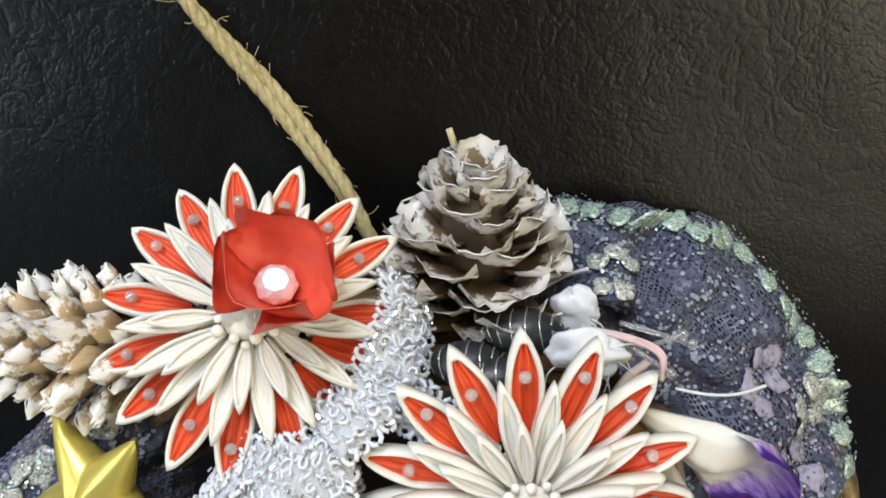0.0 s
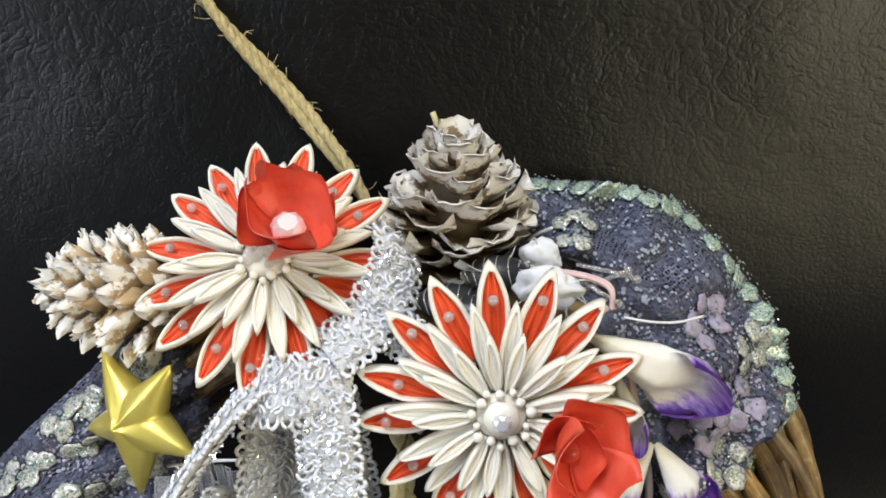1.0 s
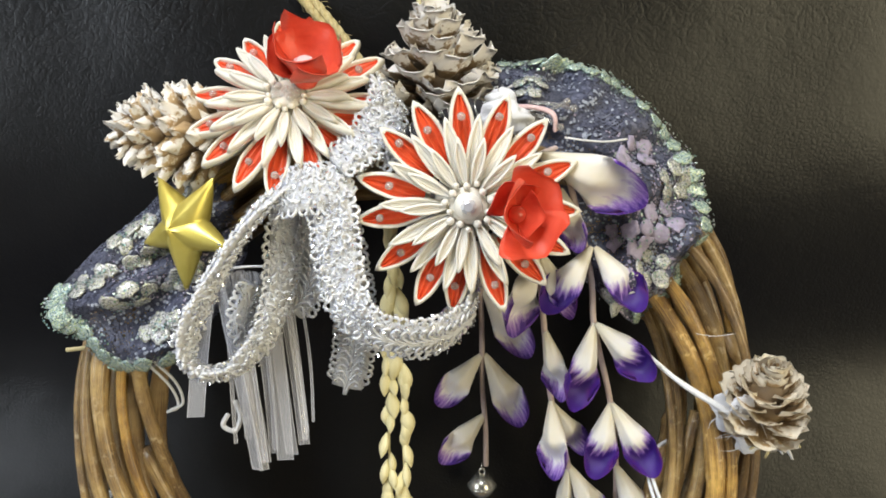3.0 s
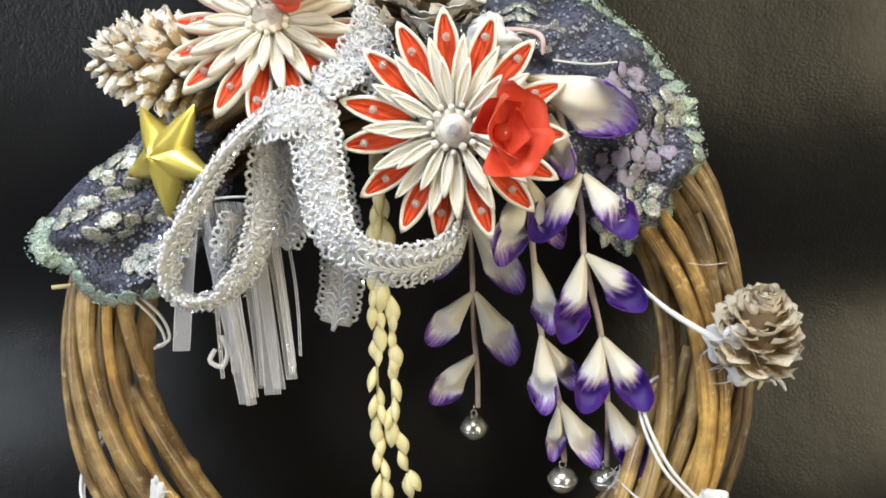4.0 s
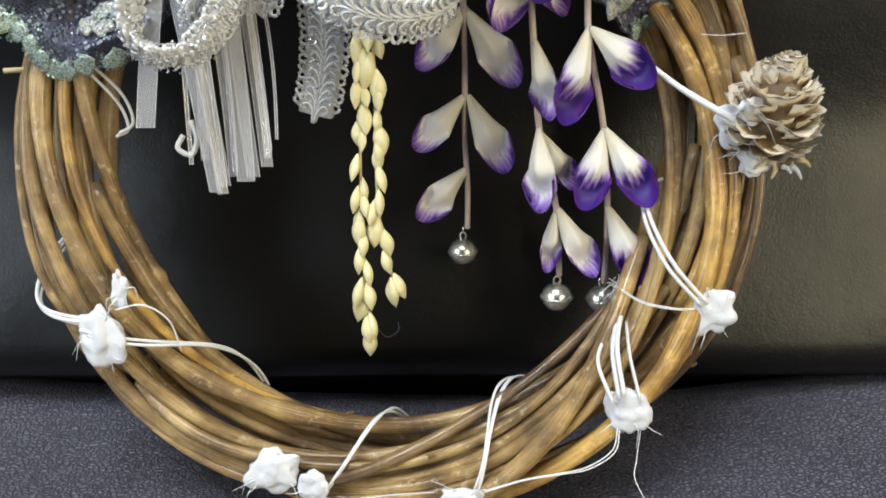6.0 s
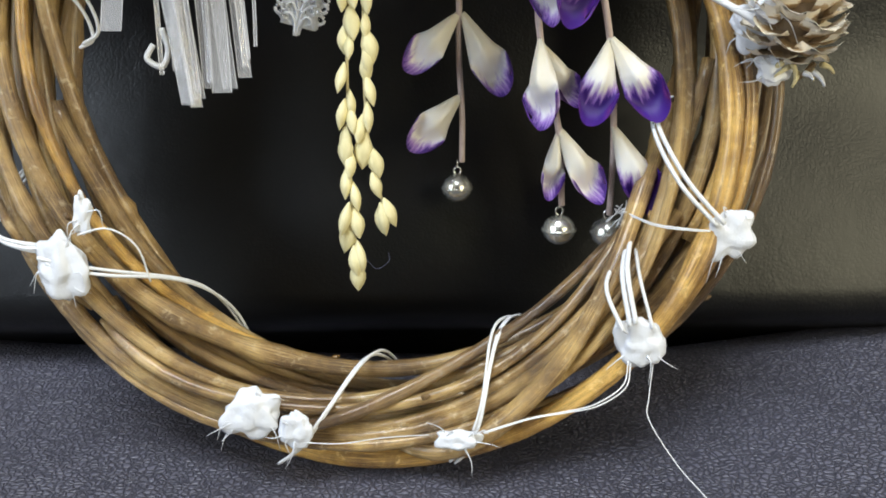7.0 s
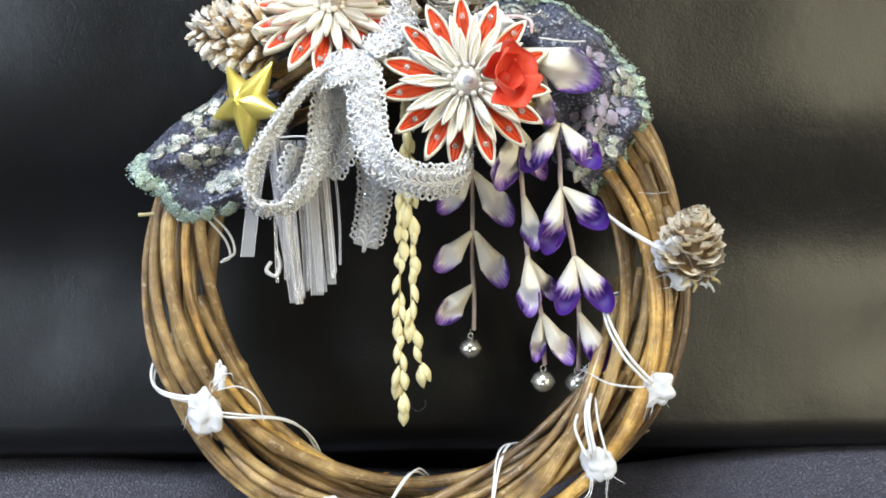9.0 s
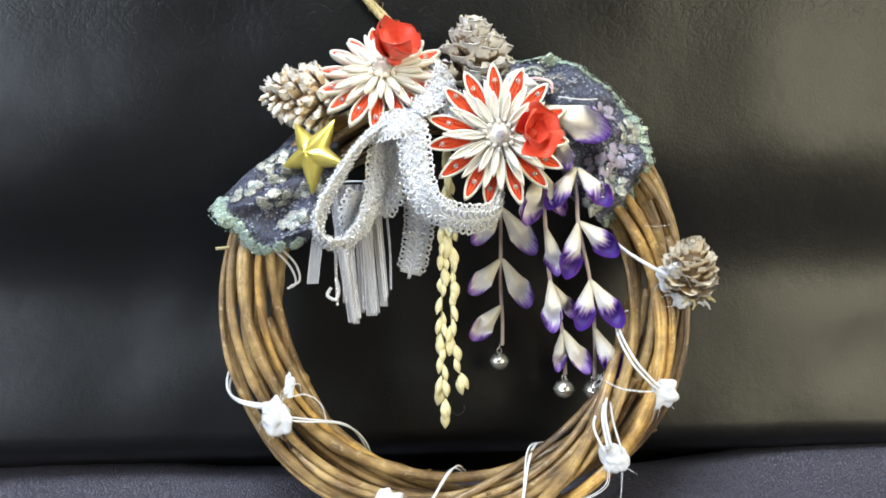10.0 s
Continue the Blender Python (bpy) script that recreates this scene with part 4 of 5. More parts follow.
def rice_ear():
    r = random.Random(17)
    ear = thing("rice_ear", (-0.008, 0.124, 0.17), "dried yellow ear of rice hanging inside the wreath", "rice ear")
    me = rice_grain()
    for pts, first, gap in (([(-0.0075, 0.122, 0.176), (-0.0065, 0.1225, 0.150), (-0.0085, 0.1235, 0.120), (-0.0095, 0.1245, 0.092), (-0.0095, 0.1255, 0.066), (-0.0085, 0.126, 0.0475)], 0.006, 0.0042),
                            ([(-0.0045, 0.1225, 0.176), (-0.0055, 0.122, 0.150), (-0.0045, 0.1228, 0.122), (-0.0050, 0.124, 0.098), (-0.0042, 0.1253, 0.079), (-0.0012, 0.1262, 0.064)], 0.006, 0.0045)):
        path = smooth_path(pts, 12)
        part("stalk", tube("stalk", path, 0.00042, STALK, 6), ear)
        run, due, side = 0.0, first, 1
        for i in range(1, len(path)):
            run += (path[i] - path[i - 1]).length
            if run < due:
                continue
            due += gap * r.uniform(0.35, 1.65)
            side = -side if r.random() < 0.62 else side
            down = (path[i - 1] - path[i]).normalized()
            mp = frame_of(path[i] + Vector((0.0006 * side, -0.0006, 0)), down + Vector((-0.12 * side + r.uniform(-0.2, 0.16), r.uniform(-0.15, 0.35), 0)), (0, 1, 0)) @ pose(0, 0, 0, 0, 0, r.uniform(0, 180))
            q = r.uniform(0.72, 1.2)
            part("grain", me, ear, "", mp @ Matrix.Diagonal((q, q, q, 1)))
        part("grain", me, ear, "", frame_of(path[-1], (0, 0, 1), (0, 1, 0)))


rice_ear()


# ---- wisteria sprays ----
def silk_funnel(seed, material):
    """A folded silk petal that opens downwards from its stalk; unit length along -z."""
    nu, nv, top, low, faces, uvs = 14, 12, [], [], [], []
    for j in range(nv + 1):
        s = j / nv
        for i in range(nu + 1):
            u = -1 + 2 * i / nu
            wide = 0.05 + 0.47 * s ** 0.85 - 0.10 * max(0.0, s - 0.8) / 0.2
            reach = s * (1 - 0.36 * abs(u) ** 2.0 * s)
            x = wide * math.sin(u * 1.35)
            cup = min(1.0, max(0.0, (s - 0.45) / 0.4))
            cup = cup * cup * (3 - 2 * cup)
            y = -0.20 * math.sin(s * 2.2) * math.cos(u * 1.5) * (1 - 1.5 * cup) - 0.10 * cup * abs(u) ** 3
            y += 0.05 * s * (1 - 0.6 * cup) * abs(math.sin(u * 4.2 + 0.4 * math.sin(seed)))
            curl = -0.9 * max(0.0, s - 0.8) * math.cos(u * 1.2)
            top.append(Vector((x, y + curl, -reach + 0.02 * noise.noise((seed, u * 2, s * 2)))))
            low.append(Vector((x * 0.96, y + curl + 0.025, -reach * 0.995)))
            uvs.append(((u + 1) / 2, s + 0.07 * abs(u)))
    n = len(top)
    for j in range(nv):
        for i in range(nu):
            a = j * (nu + 1) + i
            q = (a, a + nu + 1, a + nu + 2, a + 1)
            faces += [q, tuple(k + n for k in q[::-1])]
    for i in range(nu):
        a = nv * (nu + 1) + i
        faces.append((a, a + 1, a + 1 + n, a + n))
    for j in range(nv):
        for a, b in ((j * (nu + 1), (j + 1) * (nu + 1)), ((j + 1) * (nu + 1) + nu, j * (nu + 1) + nu)):
            faces.append((b, a, a + n, b + n))
    return mesh_of("petal", top + low, faces, material, True, uvs + uvs)


FUNNELS = {True: [silk_funnel(q, DYED_DEEP) for q in (1.0, 2.6, 4.1)], False: [silk_funnel(q, DYED_PALE) for q in (1.0, 2.6, 4.1)]}


def hang_bell(parent, c, r=0.0048):
    c = Vector(c)
    v, f, _ = ball_data((0, 0, 0), r, 20, 14, (1, 1, 0.94))
    body = part("bell", mesh_of("bell", v, f, SILVER), parent, "small silver jingle bell", Matrix.Translation(c))
    band = [c + Vector((r * 1.02 * math.cos(a), r * 1.02 * math.sin(a), 0)) for a in [2 * math.pi * k / 24 for k in range(25)]]
    part("bell_rim", tube("bell_rim", band, 0.0004, SILVER, 6), body)
    loop = [c + Vector((0.0011 * math.cos(a), 0, r + 0.0008 + 0.0013 * math.sin(a))) for a in [2 * math.pi * k / 12 for k in range(13)]]
    part("bell_loop", tube("bell_loop", loop, 0.0003, SILVER, 5), body)
    loop = [c + Vector((0, 0.0008 * math.cos(a), r + 0.0030 + 0.0013 * math.sin(a))) for a in [2 * math.pi * k / 12 for k in range(13)]]
    part("ring", tube("ring", loop, 0.00025, SILVER, 5), body)


def spray(stem, petals, bell, label, seed, deep=False):
    r = random.Random(seed)
    s = thing("wisteria_spray", stem[0], label, "silk flower spray", "purple and white silk sprays")
    part("stem", tube("stem", smooth_path(stem, 8), 0.00095, STEM, 7), s)
    for k, (a, b, wide) in enumerate(petals):
        a, b = Vector(a), Vector(b)
        d = b - a
        mp = frame_of(a, -d, (0, 1, 0)) @ pose(0, 0, 0, 0, 0, r.uniform(-42, 42))
        q = d.length * 1.1
        part("petal", FUNNELS[deep][(k + seed) % 3], s, "", mp @ Matrix.Diagonal((q * wide * 0.66, q, q, 1)))
    if bell:
        hang_bell(s, bell)


spray([(0.0445, 0.1215, 0.1815), (0.0520, 0.1247, 0.1509), (0.0541, 0.1284, 0.1326), (0.0604, 0.1333, 0.1060), (0.0636, 0.1382, 0.0803), (0.0647, 0.1440, 0.0566)],
      [((0.0519, 0.1224, 0.1591), (0.0398, 0.1190, 0.1418), 0.85), ((0.0529, 0.1224, 0.1591), (0.0642, 0.1170, 0.1428), 0.9), ((0.0541, 0.1273, 0.1347), (0.0471, 0.1231, 0.1111), 0.72), ((0.0541, 0.1263, 0.1346), (0.0695, 0.1208, 0.1214), 0.9),
       ((0.0604, 0.1323, 0.1070), (0.0549, 0.1280, 0.0859), 0.8), ((0.0604, 0.1313, 0.1070), (0.0728, 0.1269, 0.0875), 0.75), ((0.0631, 0.1371, 0.0834), (0.0735, 0.1328, 0.0612), 0.75)],
      (0.0643, 0.1452, 0.0509), "spray of white silk petals with deep purple tips and a bell", 1, True)
spray([(0.036, 0.122, 0.163), (0.039, 0.130, 0.133), (0.042, 0.135, 0.106), (0.048, 0.138, 0.082), (0.050, 0.141, 0.060)],
      [((0.037, 0.124, 0.158), (0.028, 0.119, 0.136), 0.8), ((0.037, 0.124, 0.158), (0.045, 0.124, 0.139), 0.7), ((0.039, 0.130, 0.132), (0.045, 0.128, 0.112), 0.7), ((0.0415, 0.134, 0.107), (0.0435, 0.129, 0.085), 0.75), ((0.042, 0.135, 0.106), (0.0515, 0.135, 0.090), 0.7),
       ((0.048, 0.138, 0.083), (0.0585, 0.135, 0.0635), 0.7), ((0.048, 0.138, 0.082), (0.0455, 0.138, 0.064), 0.6)],
      (0.0495, 0.142, 0.0525), "pale silk petal spray with faint purple tips and a bell", 2)
spray([(0.019, 0.143, 0.155), (0.020, 0.154, 0.126), (0.020, 0.158, 0.103), (0.021, 0.161, 0.085), (0.021, 0.162, 0.070)],
      [((0.020, 0.150, 0.142), (0.008, 0.147, 0.124), 0.8), ((0.020, 0.150, 0.141), (0.0345, 0.146, 0.120), 0.75), ((0.020, 0.156, 0.115), (0.006, 0.153, 0.099), 0.8), ((0.021, 0.156, 0.115), (0.0325, 0.152, 0.093), 0.75), ((0.021, 0.160, 0.091), (0.006, 0.157, 0.076), 0.85)],
      (0.0195, 0.163, 0.0615), "cream silk petal spray with purple tips inside the wreath", 3)
spray([(0.034, 0.130, 0.182), (0.038, 0.134, 0.185), (0.043, 0.138, 0.1865)], [((0.0365, 0.1205, 0.1860), (0.0632, 0.1150, 0.1752), 0.9), ((0.043, 0.124, 0.176), (0.0485, 0.119, 0.160), 0.75)], None, "white silk petals with purple tips behind the large flower", 4)


# ---- navy lace ----
def lace(name, inner, outer, folds, depth, seed, label, repeats, reach, blossoms, rim_from=0.0):
    """A gathered fan of net between an inner and an outer edge, with a scalloped sequin rim and sequin blossoms."""
    rnd = random.Random(seed)
    a, b = smooth_path(inner, 12), smooth_path(outer, 12)
    n = len(b) - 1
    a = [a[min(len(a) - 1, round(i * (len(a) - 1) / n))] for i in range(n + 1)]

    def at(u, v, layer=0):
        i = min(int(u * n), n - 1)
        f = u * n - i
        p = a[i].lerp(a[i + 1], f).lerp(b[i].lerp(b[i + 1], f), v)
        y = depth * (math.sin(u * folds * 2 * math.pi + layer * 2.1) * (0.25 + 0.75 * v) * 0.5 - 1.6 * math.sin(v * math.pi) + 1.7 * noise.noise((u * 6, v * 3.5, seed)))
        return p + Vector((0.0012 * noise.noise((u * 9, v * 5, seed + 3)), y + layer * 0.006, 0.0015 * noise.noise((u * 7, v * 6, seed + 8))))

    cloth = thing(name, at(0.5, 0.1), label, "lace", "navy lace ruffles")
    nu, nv = 70, 26
    for layer in (0, 1):
        verts = [at(i / nu, j / nv, layer) for j in range(nv + 1) for i in range(nu + 1)]
        uvs = [(i / nu * repeats, j / nv * repeats * 0.55) for j in range(nv + 1) for i in range(nu + 1)]
        faces = [(j * (nu + 1) + i, j * (nu + 1) + i + 1, (j + 1) * (nu + 1) + i + 1, (j + 1) * (nu + 1) + i) for j in range(nv) for i in range(nu)]
        part("net", mesh_of("net", verts, faces, NET, True, uvs), cloth, "fine navy net")

    def disc(u, v, r, lift, pieces):
        p = at(u, v)
        du, dv = at(min(u + 0.01, 1), v) - at(max(u - 0.01, 0), v), at(u, min(v + 0.02, 1.0)) - at(u, max(v - 0.02, 0))
        nn = du.cross(dv).normalized()
        nn = -nn if nn.y > 0 else nn
        nn = (nn + Vector((rnd.uniform(-1, 1), rnd.uniform(-1, 1), rnd.uniform(-1, 1))) * 0.35).normalized()
        x = nn.orthogonal().normalized()
        y = nn.cross(x)
        c = p + nn * lift + Vector((rnd.uniform(-1, 1), 0, rnd.uniform(-1, 1))) * r * 0.4
        rim = [c + (x * math.cos(k * math.pi / 3) + y * math.sin(k * math.pi / 3)) * r for k in range(6)]
        low = [q - nn * r * 0.25 for q in rim]
        faces = [(0, 1, 2, 3, 4, 5)] + [(k, k + 6, (k + 1) % 6 + 6, (k + 1) % 6) for k in range(6)]
        pieces.append((rim + low, faces, [(0, 0)] * 12))

    def patch(u, v, r, long, lift, material, label, pname):
        """A small domed, stitched patch of glitter on the net."""
        p = at(min(u, 0.999), min(v, 1.0))
        du, dv = at(min(u + 0.01, 1), min(v, 1)) - at(max(u - 0.01, 0), min(v, 1)), at(u, min(v + 0.02, 1.0)) - at(u, min(max(v - 0.02, 0), 0.96))
        nn = du.cross(dv).normalized()
        nn = -nn if nn.y > 0 else nn
        y = (dv - nn * dv.dot(nn)).normalized()
        x = y.cross(nn)
        p = p + nn * lift
        ang0, verts, faces, k, rings = rnd.uniform(0, 6), [p + nn * r * 0.1], [], 14, 3
        for j in range(1, rings + 1):
            q = j / rings
            for i in range(k):
                a = 2 * math.pi * i / k
                w = r * q * (1 + 0.5 * noise.noise((ang0 + math.cos(a) * 1.5, math.sin(a) * 1.5, seed)))
                verts.append(p + x * math.cos(a) * w + y * math.sin(a) * w * long + nn * (r * 0.1 * (1 - q * q) + rnd.uniform(-1, 1) * r * 0.06))
        low = len(verts)
        verts += [v2 - nn * 0.0004 for v2 in verts[1 + (rings - 1) * k:]]
        for i in range(k):
            j = (i + 1) % k
            faces.append((0, 1 + i, 1 + j))
            for q in range(rings - 1):
                faces.append((1 + q * k + i, 1 + (q + 1) * k + i, 1 + (q + 1) * k + j, 1 + q * k + j))
            faces.append((1 + (rings - 1) * k + i, low + i, low + j, 1 + (rings - 1) * k + j))
        return part(pname, mesh_of(pname, verts, faces, material), cloth, label)

    length = sum((b[i + 1] - b[i]).length for i in range(n))
    sparks = []
    scallops = int(length / 0.0051)
    for k in range(scallops):
        u = (k + 0.5) / scallops
        if u < rim_from:
            continue
        patch(u, 0.945, 0.0025, 1.55, 0.0008, MINT, "green iridescent scallop", "scallop")
        for _ in range(38):
            disc(min(0.999, max(0.001, u + rnd.uniform(-0.5, 0.5) / scallops)), 0.95 + rnd.uniform(-0.11, 0.08), rnd.uniform(0.00022, 0.00045), 0.0008, sparks)
    for i, (u0, v0) in enumerate(blossoms):
        turn = rnd.uniform(0, 1.2)
        glitters = i % 2 == 0 or rim_from > 0
        for k in range(5):
            ang = 2 * math.pi * k / 5 + turn
            patch(u0 + 0.0046 * math.cos(ang) / length, v0 + 0.0046 * math.sin(ang) / reach, rnd.uniform(0.0023, 0.0031), 1.0, 0.0012, SILVERY if glitters else LILAC, "pale silver-green glitter petal" if glitters else "matt lilac stitched petal", "blossom_petal")
        for _ in range(60):
            disc(min(0.995, max(0.005, u0 + rnd.gauss(0, 0.0034) / length)), min(0.97, max(0.05, v0 + rnd.gauss(0, 0.0034) / reach)), rnd.uniform(0.0002, 0.00042), 0.0019, sparks)
        thread = []
        for _ in range(260 if glitters else 120):
            disc(min(0.995, max(0.005, u0 + rnd.gauss(0, 0.007) / length)), min(0.9, max(0.05, v0 + rnd.gauss(0, 0.007) / reach)), rnd.uniform(0.0002, 0.0005), 0.0002, thread)
        v, f, w = joined(thread)
        tagged(part("embroidery", mesh_of("embroidery", v, f, LILAC if rnd.random() < 0.7 else NAVY, False), cloth, "raised embroidery"), kind="stuff")
    v, f, w = joined(sparks)
    tagged(part("sequin_scatter", mesh_of("sequin_scatter", v, f, SEQUIN, False), cloth, "tiny iridescent sequins"), kind="stuff")
    specks = []
    for _ in range(1500):
        u, v = rnd.uniform(0.01, 0.99), rnd.uniform(0.08, 0.97)
        if noise.noise((u * 14, v * 7, seed + 20)) > 0.02:
            disc(u, v, rnd.uniform(0.00025, 0.0006), 0.0006, specks)
    v, f, w = joined(specks)
    tagged(part("embroidery", mesh_of("embroidery", v, f, PALE_THREAD, False), cloth, "pale blue-grey embroidery"), kind="stuff")
    fuzz = []
    for _ in range(1500):
        disc(rnd.uniform(0.01, 0.99), rnd.uniform(0.05, 0.93), rnd.uniform(0.0005, 0.0011), 0.0, fuzz)
    v, f, w = joined(fuzz)
    tagged(part("embroidery", mesh_of("embroidery", v, f, NAVY, False), cloth, "dark navy embroidery"), kind="stuff")
    return cloth


lace("lace_ruffle", [(0.018, 0.150, 0.196), (0.030, 0.143, 0.193), (0.036, 0.138, 0.186), (0.042, 0.134, 0.178), (0.046, 0.134, 0.168), (0.048, 0.136, 0.158), (0.052, 0.139, 0.146)],
     [(0.027, 0.162, 0.213), (0.045, 0.162, 0.2125), (0.061, 0.160, 0.2085), (0.076, 0.154, 0.196), (0.087, 0.147, 0.180), (0.0905, 0.142, 0.162), (0.082, 0.137, 0.145), (0.068, 0.137, 0.131)], 6.5, 0.006, 2,
     "navy lace ruffle with iridescent sequin scallops behind the flower", 105, 0.042, ((0.84, 0.60), (0.70, 0.60), (0.60, 0.78), (0.76, 0.40), (0.95, 0.45), (0.50, 0.60), (0.12, 0.55)))
lace("lace_ruffle", [(-0.058, 0.138, 0.178), (-0.056, 0.133, 0.168), (-0.054, 0.130, 0.160), (-0.053, 0.127, 0.150)],
     [(-0.077, 0.140, 0.178), (-0.087, 0.137, 0.169), (-0.100, 0.130, 0.157), (-0.1132, 0.1245, 0.1440), (-0.110, 0.1235, 0.1375), (-0.101, 0.1225, 0.1300), (-0.0915, 0.1215, 0.1228), (-0.0715, 0.1225, 0.1265)], 3.0, 0.004, 6,
     "navy lace ruffle with pale sequin scallops beneath the gold star", 75, 0.05, ((0.24, 0.72), (0.40, 0.42), (0.42, 0.72), (0.08, 0.4), (0.86, 0.55), (0.62, 0.55), (0.66, 0.30)), 0.40)


# ---- rope for hanging ----
def rope():
    r = random.Random(4)
    base = [(-0.012, 0.150, 0.203), (-0.020, 0.156, 0.216), (-0.029, 0.1625, 0.2265), (-0.0375, 0.166, 0.2365), (-0.0465, 0.1665, 0.2465), (-0.0545, 0.167, 0.256), (-0.066, 0.1675, 0.272), (-0.078, 0.169, 0.292)]
    path = smooth_path(base, 26)
    ob = thing("hanging_rope", base[0], "doubled straw-coloured twisted rope lying on the leather", "rope")
    fr = frames_along(path)
    for cord in (-1, 1):
        for strand in range(3):
            pts = []
            for i, (p, (t, s, b)) in enumerate(zip(path, fr)):
                a = i * 0.30 * 1.0 + strand * 2 * math.pi / 3
                w = i * 0.025
                c = p + (s * math.cos(w) + b * math.sin(w)) * (cord * 0.00125)
                pts.append(c + (s * math.cos(a) + b * math.sin(a)) * 0.00062)
            part("strand", tube("strand", pts, 0.00098, HEMP, 6), ob)
    for _ in range(46):
        i = r.randrange(8, len(path) - 4)
        t, s, b = fr[i]
        d = (s * r.uniform(-1, 1) + b * r.uniform(-1, 1) + t * r.uniform(-0.5, 0.5)).normalized()
        p0 = path[i] + d * 0.0018
        part("fibre", tube("fibre", smooth_path([p0, p0 + d * 0.0015 + t * 0.0004, p0 + d * r.uniform(0.002, 0.0035) + t * r.uniform(-0.002, 0.002)], 3), 0.00009, HEMP, 4), ob)


rope()


# ---- glue and strings ----
def glue_blob(c, size, seed, label, spikes=7, flat=0.36):
    r = random.Random(seed)
    bm = bmesh.new()
    bmesh.ops.create_icosphere(bm, subdivisions=4, radius=1.0)
    ends = [Vector((r.uniform(-1, 1), r.uniform(-0.35, 0.2), r.uniform(-1, 1))).normalized() for _ in range(spikes)]
    for v in bm.verts:
        d = v.co.normalized()
        k = 1.0 + 0.42 * noise.noise(d * 1.7 + Vector((seed, 0, 0))) + 0.09 * noise.noise(d * 3.4 + Vector((0, seed, 0))) + 0.05 * noise.noise(d * 9 + Vector((0, 0, seed)))
        for e in ends:
            k += 0.16 * (max(0.0, d.dot(e) - 0.86) / 0.14) ** 2
        v.co = Vector((d.x * k * size[0], d.y * k * size[0] * flat, d.z * k * size[1]))
    me = bpy.data.meshes.new("glue_blob")
    bm.to_mesh(me)
    bm.free()
    me.polygons.foreach_set("use_smooth", [True] * len(me.polygons))
    me.materials.append(GLUE)
    ob = tagged(new("glue_blob", me), label, "glue blob", "white glue blobs")
    ob.matrix_basis = Matrix.Translation(c)
    for e in ends:
        p = Vector(c) + Vector((e.x * size[0], e.y * size[0] * flat - 0.0006, e.z * size[1])) * 0.75
        q = Vector((e.x, e.y * 0.3, e.z)) * r.uniform(0.002, 0.0075)
        part("glue_thread", tube("glue_thread", smooth_path([p, p + q * 0.6 + Vector((0, -0.0004, 0)), p + q + Vector((r.uniform(-1, 1), 0, r.uniform(-2.0, 0.3))) * 0.0026], 4), [0.0004, 0.00028, 0.0002, 0.00017, 0.00015, 0.00013, 0.0001, 0.00008, 0.00006], GLUE, 5), ob)
    return ob


WHITE_BLOB = "lump of dried white glue holding string on the vines"
for k, (c, size, n) in enumerate((
    ((-0.0846, 0.1130, 0.0490), (0.0062, 0.0082), 7), ((-0.0355, 0.106, 0.0105), (0.0062, 0.0062), 8), ((-0.0235, 0.105, 0.0065), (0.0038, 0.0048), 5), ((0.0195, 0.105, 0.0035), (0.0056, 0.0030), 6),
    ((0.0670, 0.1085, 0.0300), (0.0058, 0.0062), 6), ((0.0905, 0.1175, 0.0570), (0.0060, 0.0066), 9), ((-0.0785, 0.115, 0.063), (0.0022, 0.0052), 5), ((0.0935, 0.121, 0.1095), (0.0050, 0.0058), 6), ((0.1000, 0.1220, 0.0985), (0.0040, 0.0040), 5),
    ((0.0949, 0.1135, 0.1135), (0.0030, 0.0034), 4), ((0.0270, 0.1350, 0.2000), (0.0042, 0.0044), 8), ((0.0270, 0.1240, 0.1965), (0.0070, 0.0038), 9),
)):
    glue_blob(c, size, k * 3 + 1, WHITE_BLOB if k < 9 else "dried white glue stuck to the side pine cone" if k == 9 else "white dried glue smeared between cone and lace", n)


def strings(points, radius, label, count=2, seed=0, material=None, name="string"):
    r = random.Random(seed)
    ob = thing(name, points[0], label, "string")
    for k in range(count):
        off = Vector((r.uniform(-1, 1), r.uniform(-0.5, 0.5), r.uniform(-1, 1))) * radius * 1.9
        path = smooth_path([Vector(p) + off * (1.0 + 0.6 * math.sin(i + k)) for i, p in enumerate(points)], 8)
        part("strand", tube("strand", path, radius, material or STRING, 6), ob)
    return ob


def around(a0, a1, f0, f1, off=0.0172):
    """A path round the tube of the wreath: angles along the ring, and round the tube (90 is the front, 180 the inside)."""
    return [ring_point(radians(a0 + (a1 - a0) * k / 9), off, radians(f0 + (f1 - f0) * k / 9)) for k in range(10)]


TIE = "white string tied round the vines and glued"
strings(around(-150, -167, 95, -70), 0.0006, TIE, 3, 1)
strings(around(-149, -120, 85, 235, 0.0192), 0.0005, TIE, 2, 2)
strings([(-0.079, 0.1125, 0.058), (-0.070, 0.111, 0.060), (-0.0635, 0.112, 0.055), (-0.0615, 0.1135, 0.045)], 0.00028, "thin white thread curling from the glue", 1, 3)
strings(around(-104, -87, 40, 240), 0.00045, TIE, 3, 4)
strings(around(-79.5, -58.5, 35, 240), 0.00045, TIE, 3, 5)
strings([(0.061, 0.105, 0.034), (0.0572, 0.111, 0.043), (0.060, 0.119, 0.0475), (0.065, 0.130, 0.051), (0.067, 0.142, 0.046)], 0.0006, TIE, 1, 6)
strings([(0.065, 0.105, 0.036), (0.0638, 0.1115, 0.048), (0.068, 0.128, 0.0535), (0.069, 0.142, 0.047)], 0.0007, TIE, 2, 7)
